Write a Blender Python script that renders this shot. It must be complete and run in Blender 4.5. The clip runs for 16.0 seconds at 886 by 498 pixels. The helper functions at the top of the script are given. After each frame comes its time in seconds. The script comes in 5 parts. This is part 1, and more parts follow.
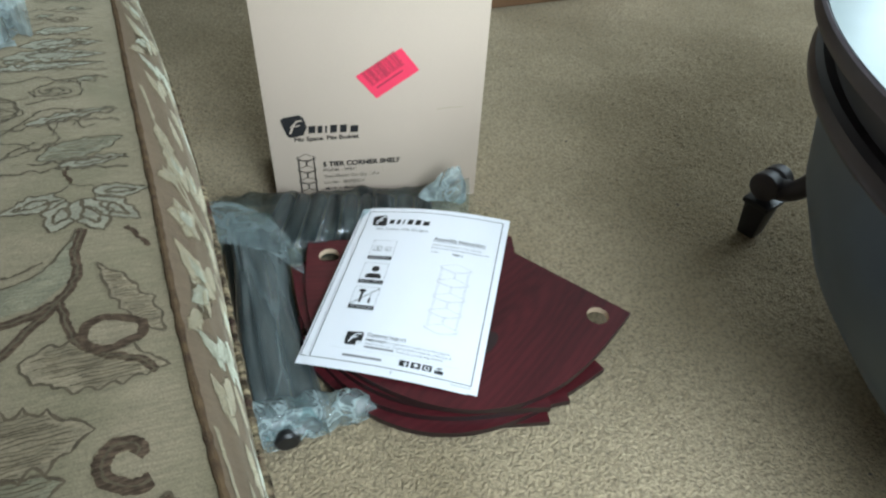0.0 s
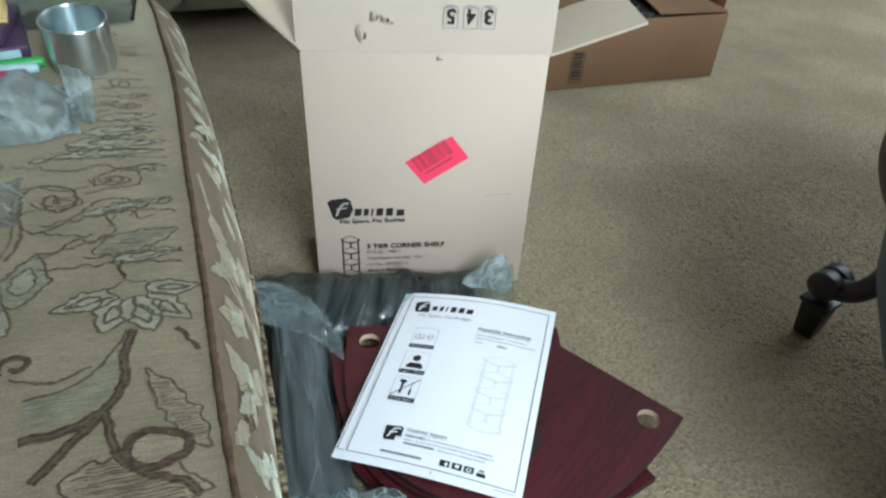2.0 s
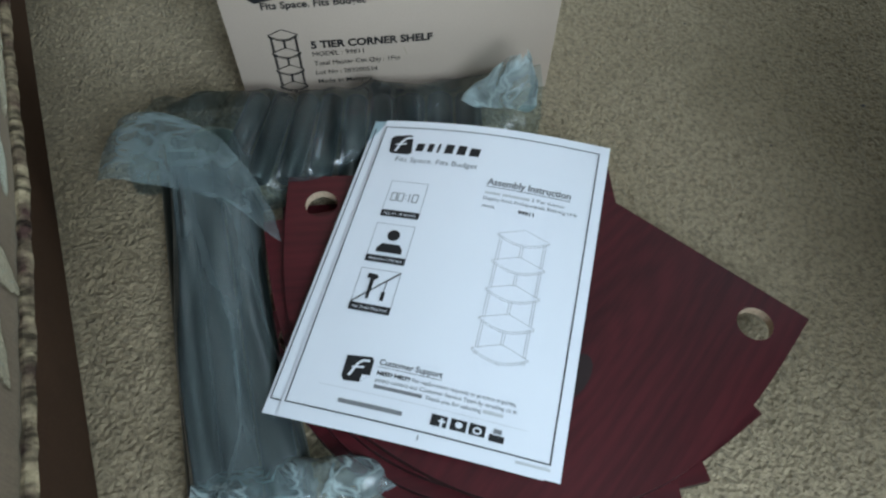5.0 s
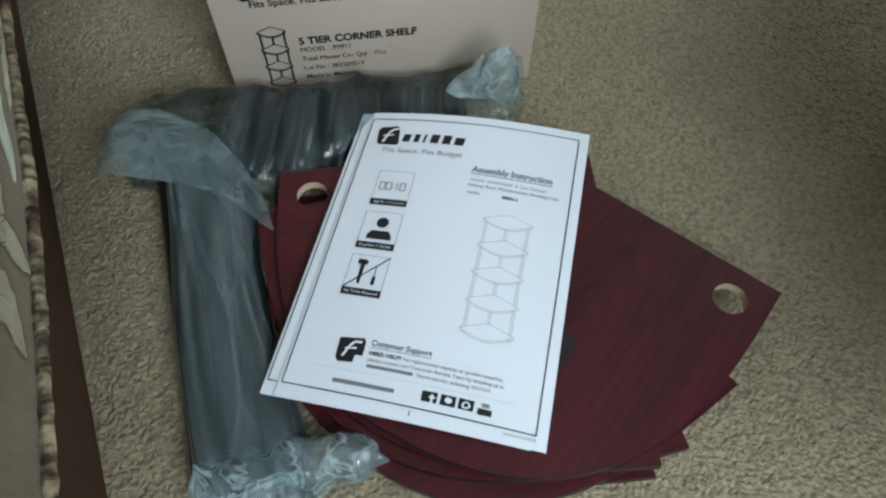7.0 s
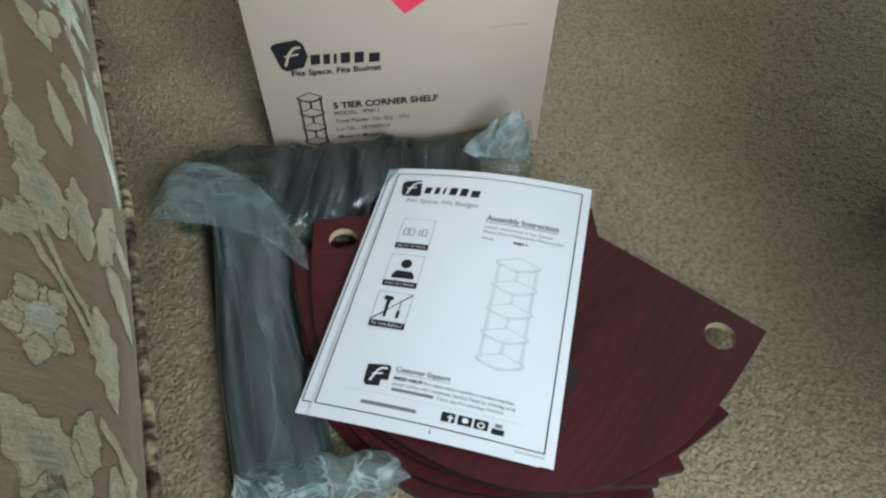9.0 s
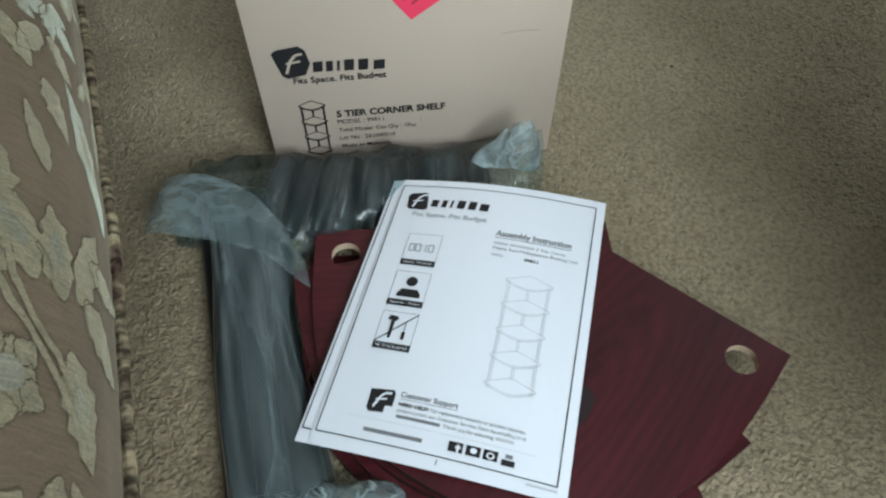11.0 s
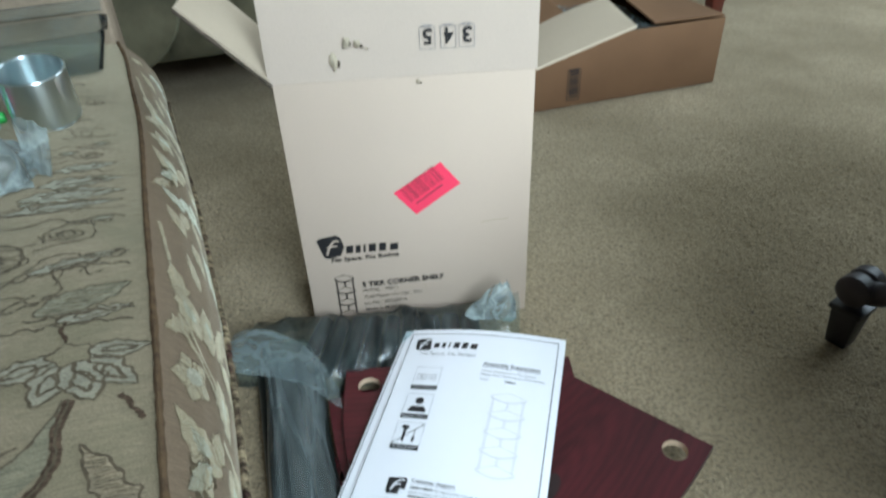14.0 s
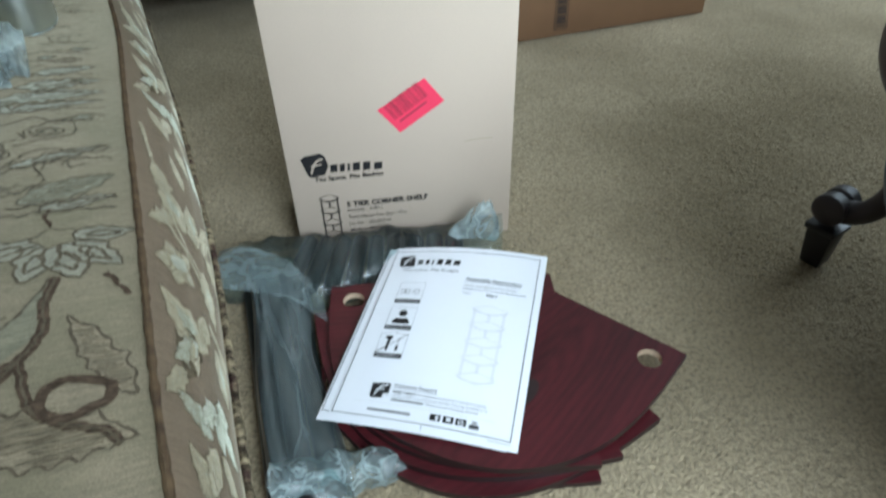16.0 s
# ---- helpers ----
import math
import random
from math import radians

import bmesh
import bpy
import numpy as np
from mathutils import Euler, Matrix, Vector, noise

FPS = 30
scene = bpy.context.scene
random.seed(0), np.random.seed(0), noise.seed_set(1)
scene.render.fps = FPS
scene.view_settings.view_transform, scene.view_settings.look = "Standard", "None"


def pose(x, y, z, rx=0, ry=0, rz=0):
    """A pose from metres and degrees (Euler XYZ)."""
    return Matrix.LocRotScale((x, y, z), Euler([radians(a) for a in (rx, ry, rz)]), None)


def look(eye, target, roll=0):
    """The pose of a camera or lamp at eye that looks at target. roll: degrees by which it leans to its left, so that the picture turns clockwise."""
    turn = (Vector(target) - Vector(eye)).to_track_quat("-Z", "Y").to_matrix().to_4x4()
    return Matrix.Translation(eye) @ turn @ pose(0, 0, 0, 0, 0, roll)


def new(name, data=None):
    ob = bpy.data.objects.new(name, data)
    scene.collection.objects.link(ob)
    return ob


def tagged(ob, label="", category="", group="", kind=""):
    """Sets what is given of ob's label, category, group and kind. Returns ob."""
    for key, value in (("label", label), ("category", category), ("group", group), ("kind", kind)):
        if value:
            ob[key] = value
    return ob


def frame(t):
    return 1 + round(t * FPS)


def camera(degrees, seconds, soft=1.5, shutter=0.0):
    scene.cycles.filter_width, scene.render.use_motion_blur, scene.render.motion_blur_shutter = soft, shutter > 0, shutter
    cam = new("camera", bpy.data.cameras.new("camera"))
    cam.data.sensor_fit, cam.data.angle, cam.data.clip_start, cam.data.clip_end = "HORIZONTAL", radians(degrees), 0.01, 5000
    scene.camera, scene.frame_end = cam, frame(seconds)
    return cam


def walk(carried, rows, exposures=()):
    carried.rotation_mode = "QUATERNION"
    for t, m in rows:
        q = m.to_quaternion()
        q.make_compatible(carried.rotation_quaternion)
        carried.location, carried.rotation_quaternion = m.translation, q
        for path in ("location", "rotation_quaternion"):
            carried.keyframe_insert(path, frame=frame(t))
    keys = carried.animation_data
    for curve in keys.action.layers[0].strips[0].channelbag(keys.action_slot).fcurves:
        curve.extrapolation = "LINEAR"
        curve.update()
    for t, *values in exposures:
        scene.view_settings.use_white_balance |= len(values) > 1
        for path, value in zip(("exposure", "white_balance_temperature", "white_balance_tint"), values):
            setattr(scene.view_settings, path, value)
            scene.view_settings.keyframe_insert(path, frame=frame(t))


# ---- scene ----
cam = camera(66.7, 16.0, soft=2.3, shutter=0.5)
PATH = [
    (0, (0.038, 0.053, 0.698), (0.019, 1.519, -0.663), 3.3),
    (0.5, (0.029, 0.058, 0.7), (0.011, 1.561, -0.62), 4.1),
    (1, (0.019, 0.07, 0.702), (-0.109, 1.627, -0.548), 2.6),
    (1.5, (0.018, 0.073, 0.714), (-0.12, 1.68, -0.468), 2.4),
    (2, (0.013, 0.087, 0.708), (-0.108, 1.671, -0.508), 3.1),
    (2.5, (0.01, 0.164, 0.677), (-0.094, 1.64, -0.668), 3.3),
    (3, (0.0, 0.277, 0.626), (-0.117, 1.621, -0.851), 3.6),
    (3.5, (0.003, 0.353, 0.575), (-0.058, 1.537, -1.035), 3.6),
    (4, (0.001, 0.394, 0.531), (-0.011, 1.491, -1.14), 5.0),
    (4.5, (0.004, 0.402, 0.521), (-0.047, 1.479, -1.164), 3.1),
    (5, (0.003, 0.392, 0.527), (-0.07, 1.458, -1.164), 1.5),
    (5.2, (0.007, 0.393, 0.532), (-0.069, 1.425, -1.18), 0.5),
    (7.5, (0.01, 0.357, 0.546), (-0.043, 1.449, -1.129), 1.2),
    (8, (0.01, 0.336, 0.569), (-0.06, 1.498, -1.058), 0.7),
    (8.5, (0.004, 0.313, 0.581), (-0.074, 1.538, -0.999), 1.3),
    (9, (0.003, 0.312, 0.582), (-0.084, 1.535, -0.998), 0.9),
    (9.5, (0.004, 0.308, 0.585), (-0.092, 1.544, -0.984), 0.4),
    (11.8, (-0.004, 0.358, 0.564), (-0.107, 1.567, -1.026), 0.6),
    (12, (0.0, 0.33, 0.569), (-0.095, 1.563, -1.003), 0.7),
    (12.5, (0.005, 0.26, 0.58), (-0.053, 1.507, -0.982), 1.5),
    (13, (0.004, 0.189, 0.614), (-0.069, 1.562, -0.838), 0.5),
    (13.5, (0.028, 0.154, 0.648), (-0.103, 1.678, -0.64), -1.6),
    (14, (0.04, 0.134, 0.676), (-0.143, 1.767, -0.465), -2.4),
    (14.5, (0.046, 0.112, 0.692), (-0.147, 1.82, -0.33), -2.2),
    (15, (0.051, 0.103, 0.697), (-0.127, 1.824, -0.306), -2.0),
    (15.5, (0.051, 0.105, 0.678), (-0.104, 1.748, -0.452), -1.5),
    (16, (0.048, 0.103, 0.649), (-0.096, 1.645, -0.617), -1.6),
]
walk(cam, [(t, look(eye, target, roll)) for t, eye, target, roll in PATH],
     exposures=[(0, 0.02, 6500, 10), (2, 0.0, 6400, 10), (3.0, -0.14, 6300, 10), (3.5, -0.28, 6200, 10), (4.0, -0.44, 6120, 10), (5.2, -0.50, 6150, 10), (7.5, -0.50, 6500, 10), (9.0, -0.38, 6650, 10), (12, -0.34, 6550, 10), (13, -0.24, 6600, 10), (13.5, -0.02, 6400, 10), (15, 0.02, 6300, 10), (16, -0.04, 6250, 10)])

# ---- world, sky and window light ----
ROOM = pose(0, 0, 0, 0, 0, 25)          # room axes: x along the green sofa, y towards it
world = bpy.data.worlds.new("sky")
scene.world = world
world.use_nodes = True
wn = world.node_tree.nodes
sky = wn.new("ShaderNodeTexSky")
sky.sky_type, sky.sun_disc = "NISHITA", False
sky.sun_elevation, sky.sun_rotation = radians(40), radians(200)
wn["Background"].inputs["Strength"].default_value = 0.12
world.node_tree.links.new(sky.outputs["Color"], wn["Background"].inputs["Color"])


def window_lamp(name, m, w, h, power, color):
    lamp = bpy.data.lights.new(name, "AREA")
    lamp.shape, lamp.size, lamp.size_y, lamp.energy, lamp.color = "RECTANGLE", w, h, power, color
    ob = new(name, lamp)
    ob.matrix_world = m
    return ob


window_lamp("window_light_rear", ROOM @ pose(0.20, -1.17, 1.62, 90, 0, 0), 1.6, 1.3, 165, (0.75, 0.91, 1.0))
window_lamp("window_light_side", ROOM @ pose(3.37, 1.5, 1.45, 90, 0, 90), 1.7, 1.3, 40, (0.74, 0.91, 1.0))


# ---- materials ----
def mat(name, color, rough=0.6, metal=0.0, vary=0.0, scale=8.0, second=None, fine=0.0, fine_scale=400.0,
        bump=0.0, bump_scale=300.0, bump_dist=0.001, spec=0.5, random_piece=0.0, sheen=0.0, coat=0.0):
    m = bpy.data.materials.new(name)
    m.use_nodes = True
    nt = m.node_tree
    n, l = nt.nodes, nt.links
    b = n["Principled BSDF"]
    b.inputs["Roughness"].default_value, b.inputs["Metallic"].default_value = rough, metal
    b.inputs["Specular IOR Level"].default_value = spec
    b.inputs["Sheen Weight"].default_value = sheen
    b.inputs["Coat Weight"].default_value = coat
    b.inputs["Coat Roughness"].default_value = 0.15
    tc = n.new("ShaderNodeTexCoord")
    base = (*color, 1)
    out = None

    def blend(prev, factor, dark):
        mx = n.new("ShaderNodeMix")
        mx.data_type = "RGBA"
        if prev is None:
            mx.inputs[6].default_value = base
        else:
            l.new(prev, mx.inputs[6])
        mx.inputs[7].default_value = (*dark, 1)
        l.new(factor, mx.inputs[0])
        return mx.outputs[2]

    def noise_fac(sc, lo, hi, detail=4):
        t = n.new("ShaderNodeTexNoise")
        t.inputs["Scale"].default_value, t.inputs["Detail"].default_value = sc, detail
        l.new(tc.outputs["Object"], t.inputs["Vector"])
        r = n.new("ShaderNodeMapRange")
        r.inputs[1].default_value, r.inputs[2].default_value = lo, hi
        l.new(t.outputs["Fac"], r.inputs[0])
        return r.outputs[0], t

    if vary or second:
        f, _ = noise_fac(scale, 0.35, 0.68)
        out = blend(out, f, second or tuple(c * (1 - vary) for c in color))
    if fine:
        f, _ = noise_fac(fine_scale, 0.4, 0.7, 2)
        m2 = n.new("ShaderNodeMath")
        m2.operation = "MULTIPLY"
        m2.inputs[1].default_value = fine
        l.new(f, m2.inputs[0])
        out = blend(out, m2.outputs[0], tuple(c * 0.35 for c in color))
    if out is None:
        b.inputs["Base Color"].default_value = base
    else:
        l.new(out, b.inputs["Base Color"])
    if bump:
        _, t = noise_fac(bump_scale, 0, 1, 3)
        bp = n.new("ShaderNodeBump")
        bp.inputs["Strength"].default_value, bp.inputs["Distance"].default_value = bump, bump_dist
        l.new(t.outputs["Fac"], bp.inputs["Height"])
        l.new(bp.outputs["Normal"], b.inputs["Normal"])
    return m


def wood(name, light, dark, scale=7.0, rough=0.38, rings=(0.0, 0.0)):
    """Printed wood grain: stretched bands bent by noise round a knot."""
    m = bpy.data.materials.new(name)
    m.use_nodes = True
    n, l = m.node_tree.nodes, m.node_tree.links
    b = n["Principled BSDF"]
    tc, mp = n.new("ShaderNodeTexCoord"), n.new("ShaderNodeMapping")
    mp.inputs["Location"].default_value = (-rings[0], -rings[1], 0)
    mp.inputs["Scale"].default_value = (1.0, 0.22, 1.0)
    l.new(tc.outputs["Object"], mp.inputs["Vector"])
    w = n.new("ShaderNodeTexWave")
    w.wave_type, w.rings_direction = "RINGS", "Z"
    w.inputs["Scale"].default_value, w.inputs["Distortion"].default_value = scale, 5.0
    w.inputs["Detail"].default_value, w.inputs["Detail Scale"].default_value = 3.0, 1.2
    l.new(mp.outputs["Vector"], w.inputs["Vector"])
    # broad streaks along the grain, and fine pores
    sp = n.new("ShaderNodeMapping")
    sp.inputs["Scale"].default_value = (1.0, 0.10, 1.0)
    l.new(tc.outputs["Object"], sp.inputs["Vector"])
    t, pores = n.new("ShaderNodeTexNoise"), n.new("ShaderNodeTexNoise")
    t.inputs["Scale"].default_value, t.inputs["Detail"].default_value = 30.0, 3.0
    pores.inputs["Scale"].default_value, pores.inputs["Detail"].default_value = 420.0, 2.0
    l.new(sp.outputs["Vector"], t.inputs["Vector"]), l.new(sp.outputs["Vector"], pores.inputs["Vector"])
    m1, mx = n.new("ShaderNodeMix"), n.new("ShaderNodeMix")
    m1.data_type = mx.data_type = "FLOAT"
    m1.inputs[0].default_value, mx.inputs[0].default_value = 0.30, 0.90
    l.new(t.outputs["Fac"], m1.inputs[2]), l.new(pores.outputs["Fac"], m1.inputs[3])
    l.new(w.outputs["Fac"], mx.inputs[2]), l.new(m1.outputs[0], mx.inputs[3])
    r = n.new("ShaderNodeValToRGB")
    r.color_ramp.elements[0].position, r.color_ramp.elements[0].color = 0.28, (*dark, 1)
    r.color_ramp.elements[1].position, r.color_ramp.elements[1].color = 0.62, (*light, 1)
    l.new(mx.outputs[0], r.inputs["Fac"]), l.new(r.outputs["Color"], b.inputs["Base Color"])
    b.inputs["Roughness"].default_value = rough
    b.inputs["Specular IOR Level"].default_value = 0.35
    return m


def film_mat(name, tint, milky, rough=0.12, bump=0.6, scale=26.0, grain=(1.0, 1.0, 1.0), crease_glint=0.9):
    """Thin clear plastic film: mostly see-through, with gloss and a milky share."""
    m = bpy.data.materials.new(name)
    m.use_nodes = True
    n, l = m.node_tree.nodes, m.node_tree.links
    n.remove(n["Principled BSDF"])
    out = n["Material Output"]
    tr, gl, di, tl = (n.new("ShaderNodeBsdf" + k) for k in ("Transparent", "Glossy", "Diffuse", "Translucent"))
    tr.inputs["Color"].default_value = (*tint, 1)
    gl.inputs["Roughness"].default_value = rough
    di.inputs["Color"].default_value = tl.inputs["Color"].default_value = (0.60, 0.73, 0.74, 1)
    tc, mp = n.new("ShaderNodeTexCoord"), n.new("ShaderNodeMapping")
    mp.inputs["Scale"].default_value = grain
    l.new(tc.outputs["Object"], mp.inputs["Vector"])
    t = n.new("ShaderNodeTexNoise")
    t.inputs["Scale"].default_value, t.inputs["Detail"].default_value, t.inputs["Distortion"].default_value = scale, 5, 1.5 if grain[1] == 1 else 0.4
    l.new(mp.outputs["Vector"], t.inputs["Vector"])
    # sharp creases where the film has been crushed, their highlights painted milky white
    wob = n.new("ShaderNodeVectorMath")
    wob.operation = "MULTIPLY_ADD"
    wob.inputs[1].default_value = (0.05, 0.05, 0.05)
    l.new(t.outputs["Color"], wob.inputs[0]), l.new(mp.outputs["Vector"], wob.inputs[2])
    vo = n.new("ShaderNodeTexVoronoi")
    vo.feature = "DISTANCE_TO_EDGE"
    vo.inputs["Scale"].default_value = scale * 0.9
    l.new(wob.outputs[0], vo.inputs["Vector"])
    cr = n.new("ShaderNodeMapRange")
    cr.inputs[1].default_value, cr.inputs[2].default_value, cr.inputs[3].default_value, cr.inputs[4].default_value = 0.0, 0.09, 1.0, 0.0
    l.new(vo.outputs["Distance"], cr.inputs[0])
    hs = n.new("ShaderNodeMath")
    hs.operation = "MULTIPLY_ADD"
    hs.inputs[1].default_value = 0.35
    l.new(cr.outputs[0], hs.inputs[0]), l.new(t.outputs["Fac"], hs.inputs[2])
    bp = n.new("ShaderNodeBump")
    bp.inputs["Strength"].default_value, bp.inputs["Distance"].default_value = bump, 0.006
    l.new(hs.outputs[0], bp.inputs["Height"])
    for s in (gl, di):
        l.new(bp.outputs["Normal"], s.inputs["Normal"])
    lw = n.new("ShaderNodeFresnel")
    lw.inputs["IOR"].default_value = 1.5
    l.new(bp.outputs["Normal"], lw.inputs["Normal"])
    a, b2, c = n.new("ShaderNodeMixShader"), n.new("ShaderNodeMixShader"), n.new("ShaderNodeMixShader")
    l.new(di.outputs[0], a.inputs[1]), l.new(tl.outputs[0], a.inputs[2])
    a.inputs[0].default_value = 0.4
    r = n.new("ShaderNodeMapRange")
    r.inputs[1].default_value, r.inputs[2].default_value = 0.35, 0.75
    r.inputs[3].default_value, r.inputs[4].default_value = milky * 0.5, milky * 1.5
    # extra milky white along creases stands in for their glints
    mk = n.new("ShaderNodeMath")
    mk.operation, mk.use_clamp = "MULTIPLY_ADD", True
    mk.inputs[1].default_value = milky * crease_glint
    l.new(cr.outputs[0], mk.inputs[0]), l.new(r.outputs[0], mk.inputs[2])
    l.new(t.outputs["Fac"], r.inputs[0]), l.new(mk.outputs[0], b2.inputs[0])
    l.new(tr.outputs[0], b2.inputs[1]), l.new(a.outputs[0], b2.inputs[2])
    l.new(lw.outputs[0], c.inputs[0]), l.new(b2.outputs[0], c.inputs[1]), l.new(gl.outputs[0], c.inputs[2])
    l.new(c.outputs[0], out.inputs["Surface"])
    return m


CARPET = mat("carpet_pile", (0.505, 0.402, 0.266), 0.95, second=(0.34, 0.264, 0.163), scale=3.4, fine=0.72, fine_scale=195, bump=0.95, bump_scale=260, bump_dist=0.0065, spec=0.1, sheen=0.08)
WALL = mat("wall_paint", (0.31, 0.30, 0.275), 0.8, vary=0.06, scale=2, bump=0.15, bump_scale=120)
CEIL = mat("ceiling_paint", (0.52, 0.51, 0.48), 0.9, vary=0.05, scale=2, bump=0.2, bump_scale=90)
WHITE_WOOD = mat("painted_wood", (0.74, 0.73, 0.7), 0.45, vary=0.06, scale=5)
GLASS = mat("pane", (1, 1, 1), 0.0)
GLASS.node_tree.nodes["Principled BSDF"].inputs["Transmission Weight"].default_value = 1.0
KRAFT_PALE = mat("pale_cardboard", (0.56, 0.45, 0.362), 0.75, vary=0.05, scale=6, fine=0.10, fine_scale=700, bump=0.12, bump_scale=60, bump_dist=0.002, spec=0.25)
KRAFT_INNER = mat("inner_cardboard", (0.50, 0.41, 0.31), 0.85, vary=0.08, scale=9, fine=0.12, fine_scale=600, spec=0.2)
KRAFT_FLAP = mat("flap_liner", (0.53, 0.435, 0.36), 0.75, vary=0.05, scale=8, fine=0.10, fine_scale=700, bump=0.12, bump_scale=50, bump_dist=0.002, spec=0.25)
KRAFT = mat("brown_cardboard", (0.205, 0.112, 0.060), 0.8, vary=0.12, scale=7, fine=0.15, fine_scale=500, bump=0.1, bump_scale=80, spec=0.2)
FLUTE = mat("torn_flute", (0.46, 0.39, 0.29), 0.95, vary=0.3, scale=120)
# flute colour darkened to stand for shade in hollows and along the edge
FLUTE_SHADE = mat("flute_shade", (0.10, 0.075, 0.055), 0.95, vary=0.5, scale=180)
INK = mat("print_ink", (0.018, 0.017, 0.018), 0.6, spec=0.3)
INK_GREY = mat("print_grey", (0.22, 0.22, 0.23), 0.6, spec=0.3)
INK_PALE = mat("print_pale_grey", (0.58, 0.58, 0.59), 0.6, spec=0.3)
PINK = mat("pink_label", (0.93, 0.05, 0.12), 0.5, vary=0.06, scale=30)
PINK_INK = mat("label_ink", (0.42, 0.03, 0.06), 0.6)
PAPER = mat("white_paper", (0.82, 0.83, 0.88), 0.55, vary=0.015, scale=12, spec=0.3)
CHERRY = wood("cherry_laminate", (0.080, 0.0125, 0.016), (0.034, 0.0062, 0.008), 34.0, 0.34, (0.179, -0.036))
EDGE = mat("board_edge", (0.022, 0.010, 0.010), 0.45, vary=0.2, scale=40)
CHIP = mat("raw_chipboard", (0.62, 0.46, 0.32), 0.9, vary=0.3, scale=350, bump=0.6, bump_scale=500)
TUBE = mat("dark_tube", (0.012, 0.016, 0.015), 0.3, vary=0.2, scale=20)
CAP = mat("black_plastic", (0.012, 0.012, 0.013), 0.38)
BAG_FILM = film_mat("white_film", (0.93, 0.96, 0.97), 0.24, 0.16, 0.45, 15)
MILKY_FILM = film_mat("milky_film", (0.90, 0.95, 0.98), 0.34, 0.38, 0.3, 16)
SLEEVE_FILM = film_mat("sleeve_film", (0.70, 0.83, 0.83), 0.19, 0.32, 0.25, 22.0, (1.0, 0.22, 1.0), 0.35)
LIP_FILM = film_mat("lip_film", (0.80, 0.89, 0.91), 0.28, 0.24, 0.5, 24.0, (0.5, 1.0, 1.0), 0.5)
CRINKLE_FILM = film_mat("crinkle_film", (0.84, 0.92, 0.94), 0.34, 0.14, 0.7, 30.0, (1.0, 1.0, 1.0), 1.9)
SPIKE_FILM = film_mat("spike_film", (0.90, 0.96, 0.97), 0.55, 0.12, 0.6, 26.0, (1.0, 1.0, 0.5), 0.6)
GATHER_FILM = film_mat("gather_film", (0.72, 0.82, 0.82), 0.065, 0.16, 0.4, 40.0, (1.0, 0.16, 0.5), 0.9)
CLEAR = film_mat("clear_plastic", (0.86, 0.89, 0.88), 0.04, 0.08, 0.12, 12)
next(q for q in CLEAR.node_tree.nodes if q.type == "FRESNEL").inputs["IOR"].default_value = 1.28
FABRIC = mat("jacquard_ground", (0.285, 0.230, 0.155), 0.9, second=(0.200, 0.172, 0.108), scale=13, fine=0.5, fine_scale=900, bump=0.5, bump_scale=900, bump_dist=0.0008, spec=0.15)
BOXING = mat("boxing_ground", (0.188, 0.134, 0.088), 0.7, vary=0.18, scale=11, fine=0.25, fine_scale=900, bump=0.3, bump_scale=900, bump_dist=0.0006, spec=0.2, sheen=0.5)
BASECLOTH = mat("base_cloth", (0.10, 0.056, 0.034), 0.9, vary=0.15, scale=14, fine=0.3, fine_scale=800, bump=0.4, bump_scale=900, spec=0.1)
WEAVE = mat("tan_weave", (0.40, 0.315, 0.235), 0.92, vary=0.22, scale=16, fine=0.3, fine_scale=240, bump=0.8, bump_scale=350, bump_dist=0.002, spec=0.1)
THREAD_DARK = mat("dark_thread", (0.125, 0.097, 0.064), 0.9, vary=0.45, scale=160, bump=0.7, bump_scale=1200, spec=0.1)
THREAD_CREAM = mat("cream_thread", (0.300, 0.240, 0.160), 0.8, vary=0.25, scale=60, fine=0.45, fine_scale=700, bump=0.6, bump_scale=900, spec=0.25, )
BAND_CREAM = mat("band_cream_thread", (0.300, 0.250, 0.158), 0.75, vary=0.25, scale=60, fine=0.4, fine_scale=700, bump=0.6, bump_scale=900, spec=0.25)
for m, k in ((BOXING, 0.2), (BAND_CREAM, 0.6), (FABRIC, 1.0), (THREAD_CREAM, 0.9), (THREAD_DARK, 0.35)):
    m.node_tree.nodes["Principled BSDF"].inputs["Sheen Weight"].default_value = k
    m.node_tree.nodes["Principled BSDF"].inputs["Sheen Tint"].default_value = (1.0, 0.90, 0.68, 1)
    m.node_tree.nodes["Principled BSDF"].inputs["Sheen Roughness"].default_value = 0.35
THREAD_SAGE = mat("sage_thread", (0.245, 0.218, 0.145), 0.8, vary=0.25, scale=60, fine=0.45, fine_scale=700, bump=0.6, bump_scale=900, spec=0.25)
THREAD_BLUE = mat("pale_blue_thread", (0.305, 0.275, 0.203), 0.8, vary=0.25, scale=60, fine=0.4, fine_scale=700, bump=0.6, bump_scale=900, spec=0.25)
for m in (THREAD_SAGE, THREAD_BLUE):
    m.node_tree.nodes["Principled BSDF"].inputs["Sheen Weight"].default_value = 1.0
    m.node_tree.nodes["Principled BSDF"].inputs["Sheen Tint"].default_value = (0.90, 0.95, 0.78, 1)
    m.node_tree.nodes["Principled BSDF"].inputs["Sheen Roughness"].default_value = 0.35
THREAD_MID = mat("mid_thread", (0.150, 0.115, 0.072), 0.85, vary=0.3, scale=90, bump=0.6, bump_scale=900, spec=0.2)
THREAD_BROWN = mat("brown_thread", (0.118, 0.080, 0.054), 0.9, vary=0.5, scale=220, bump=0.7, bump_scale=1200, spec=0.1)


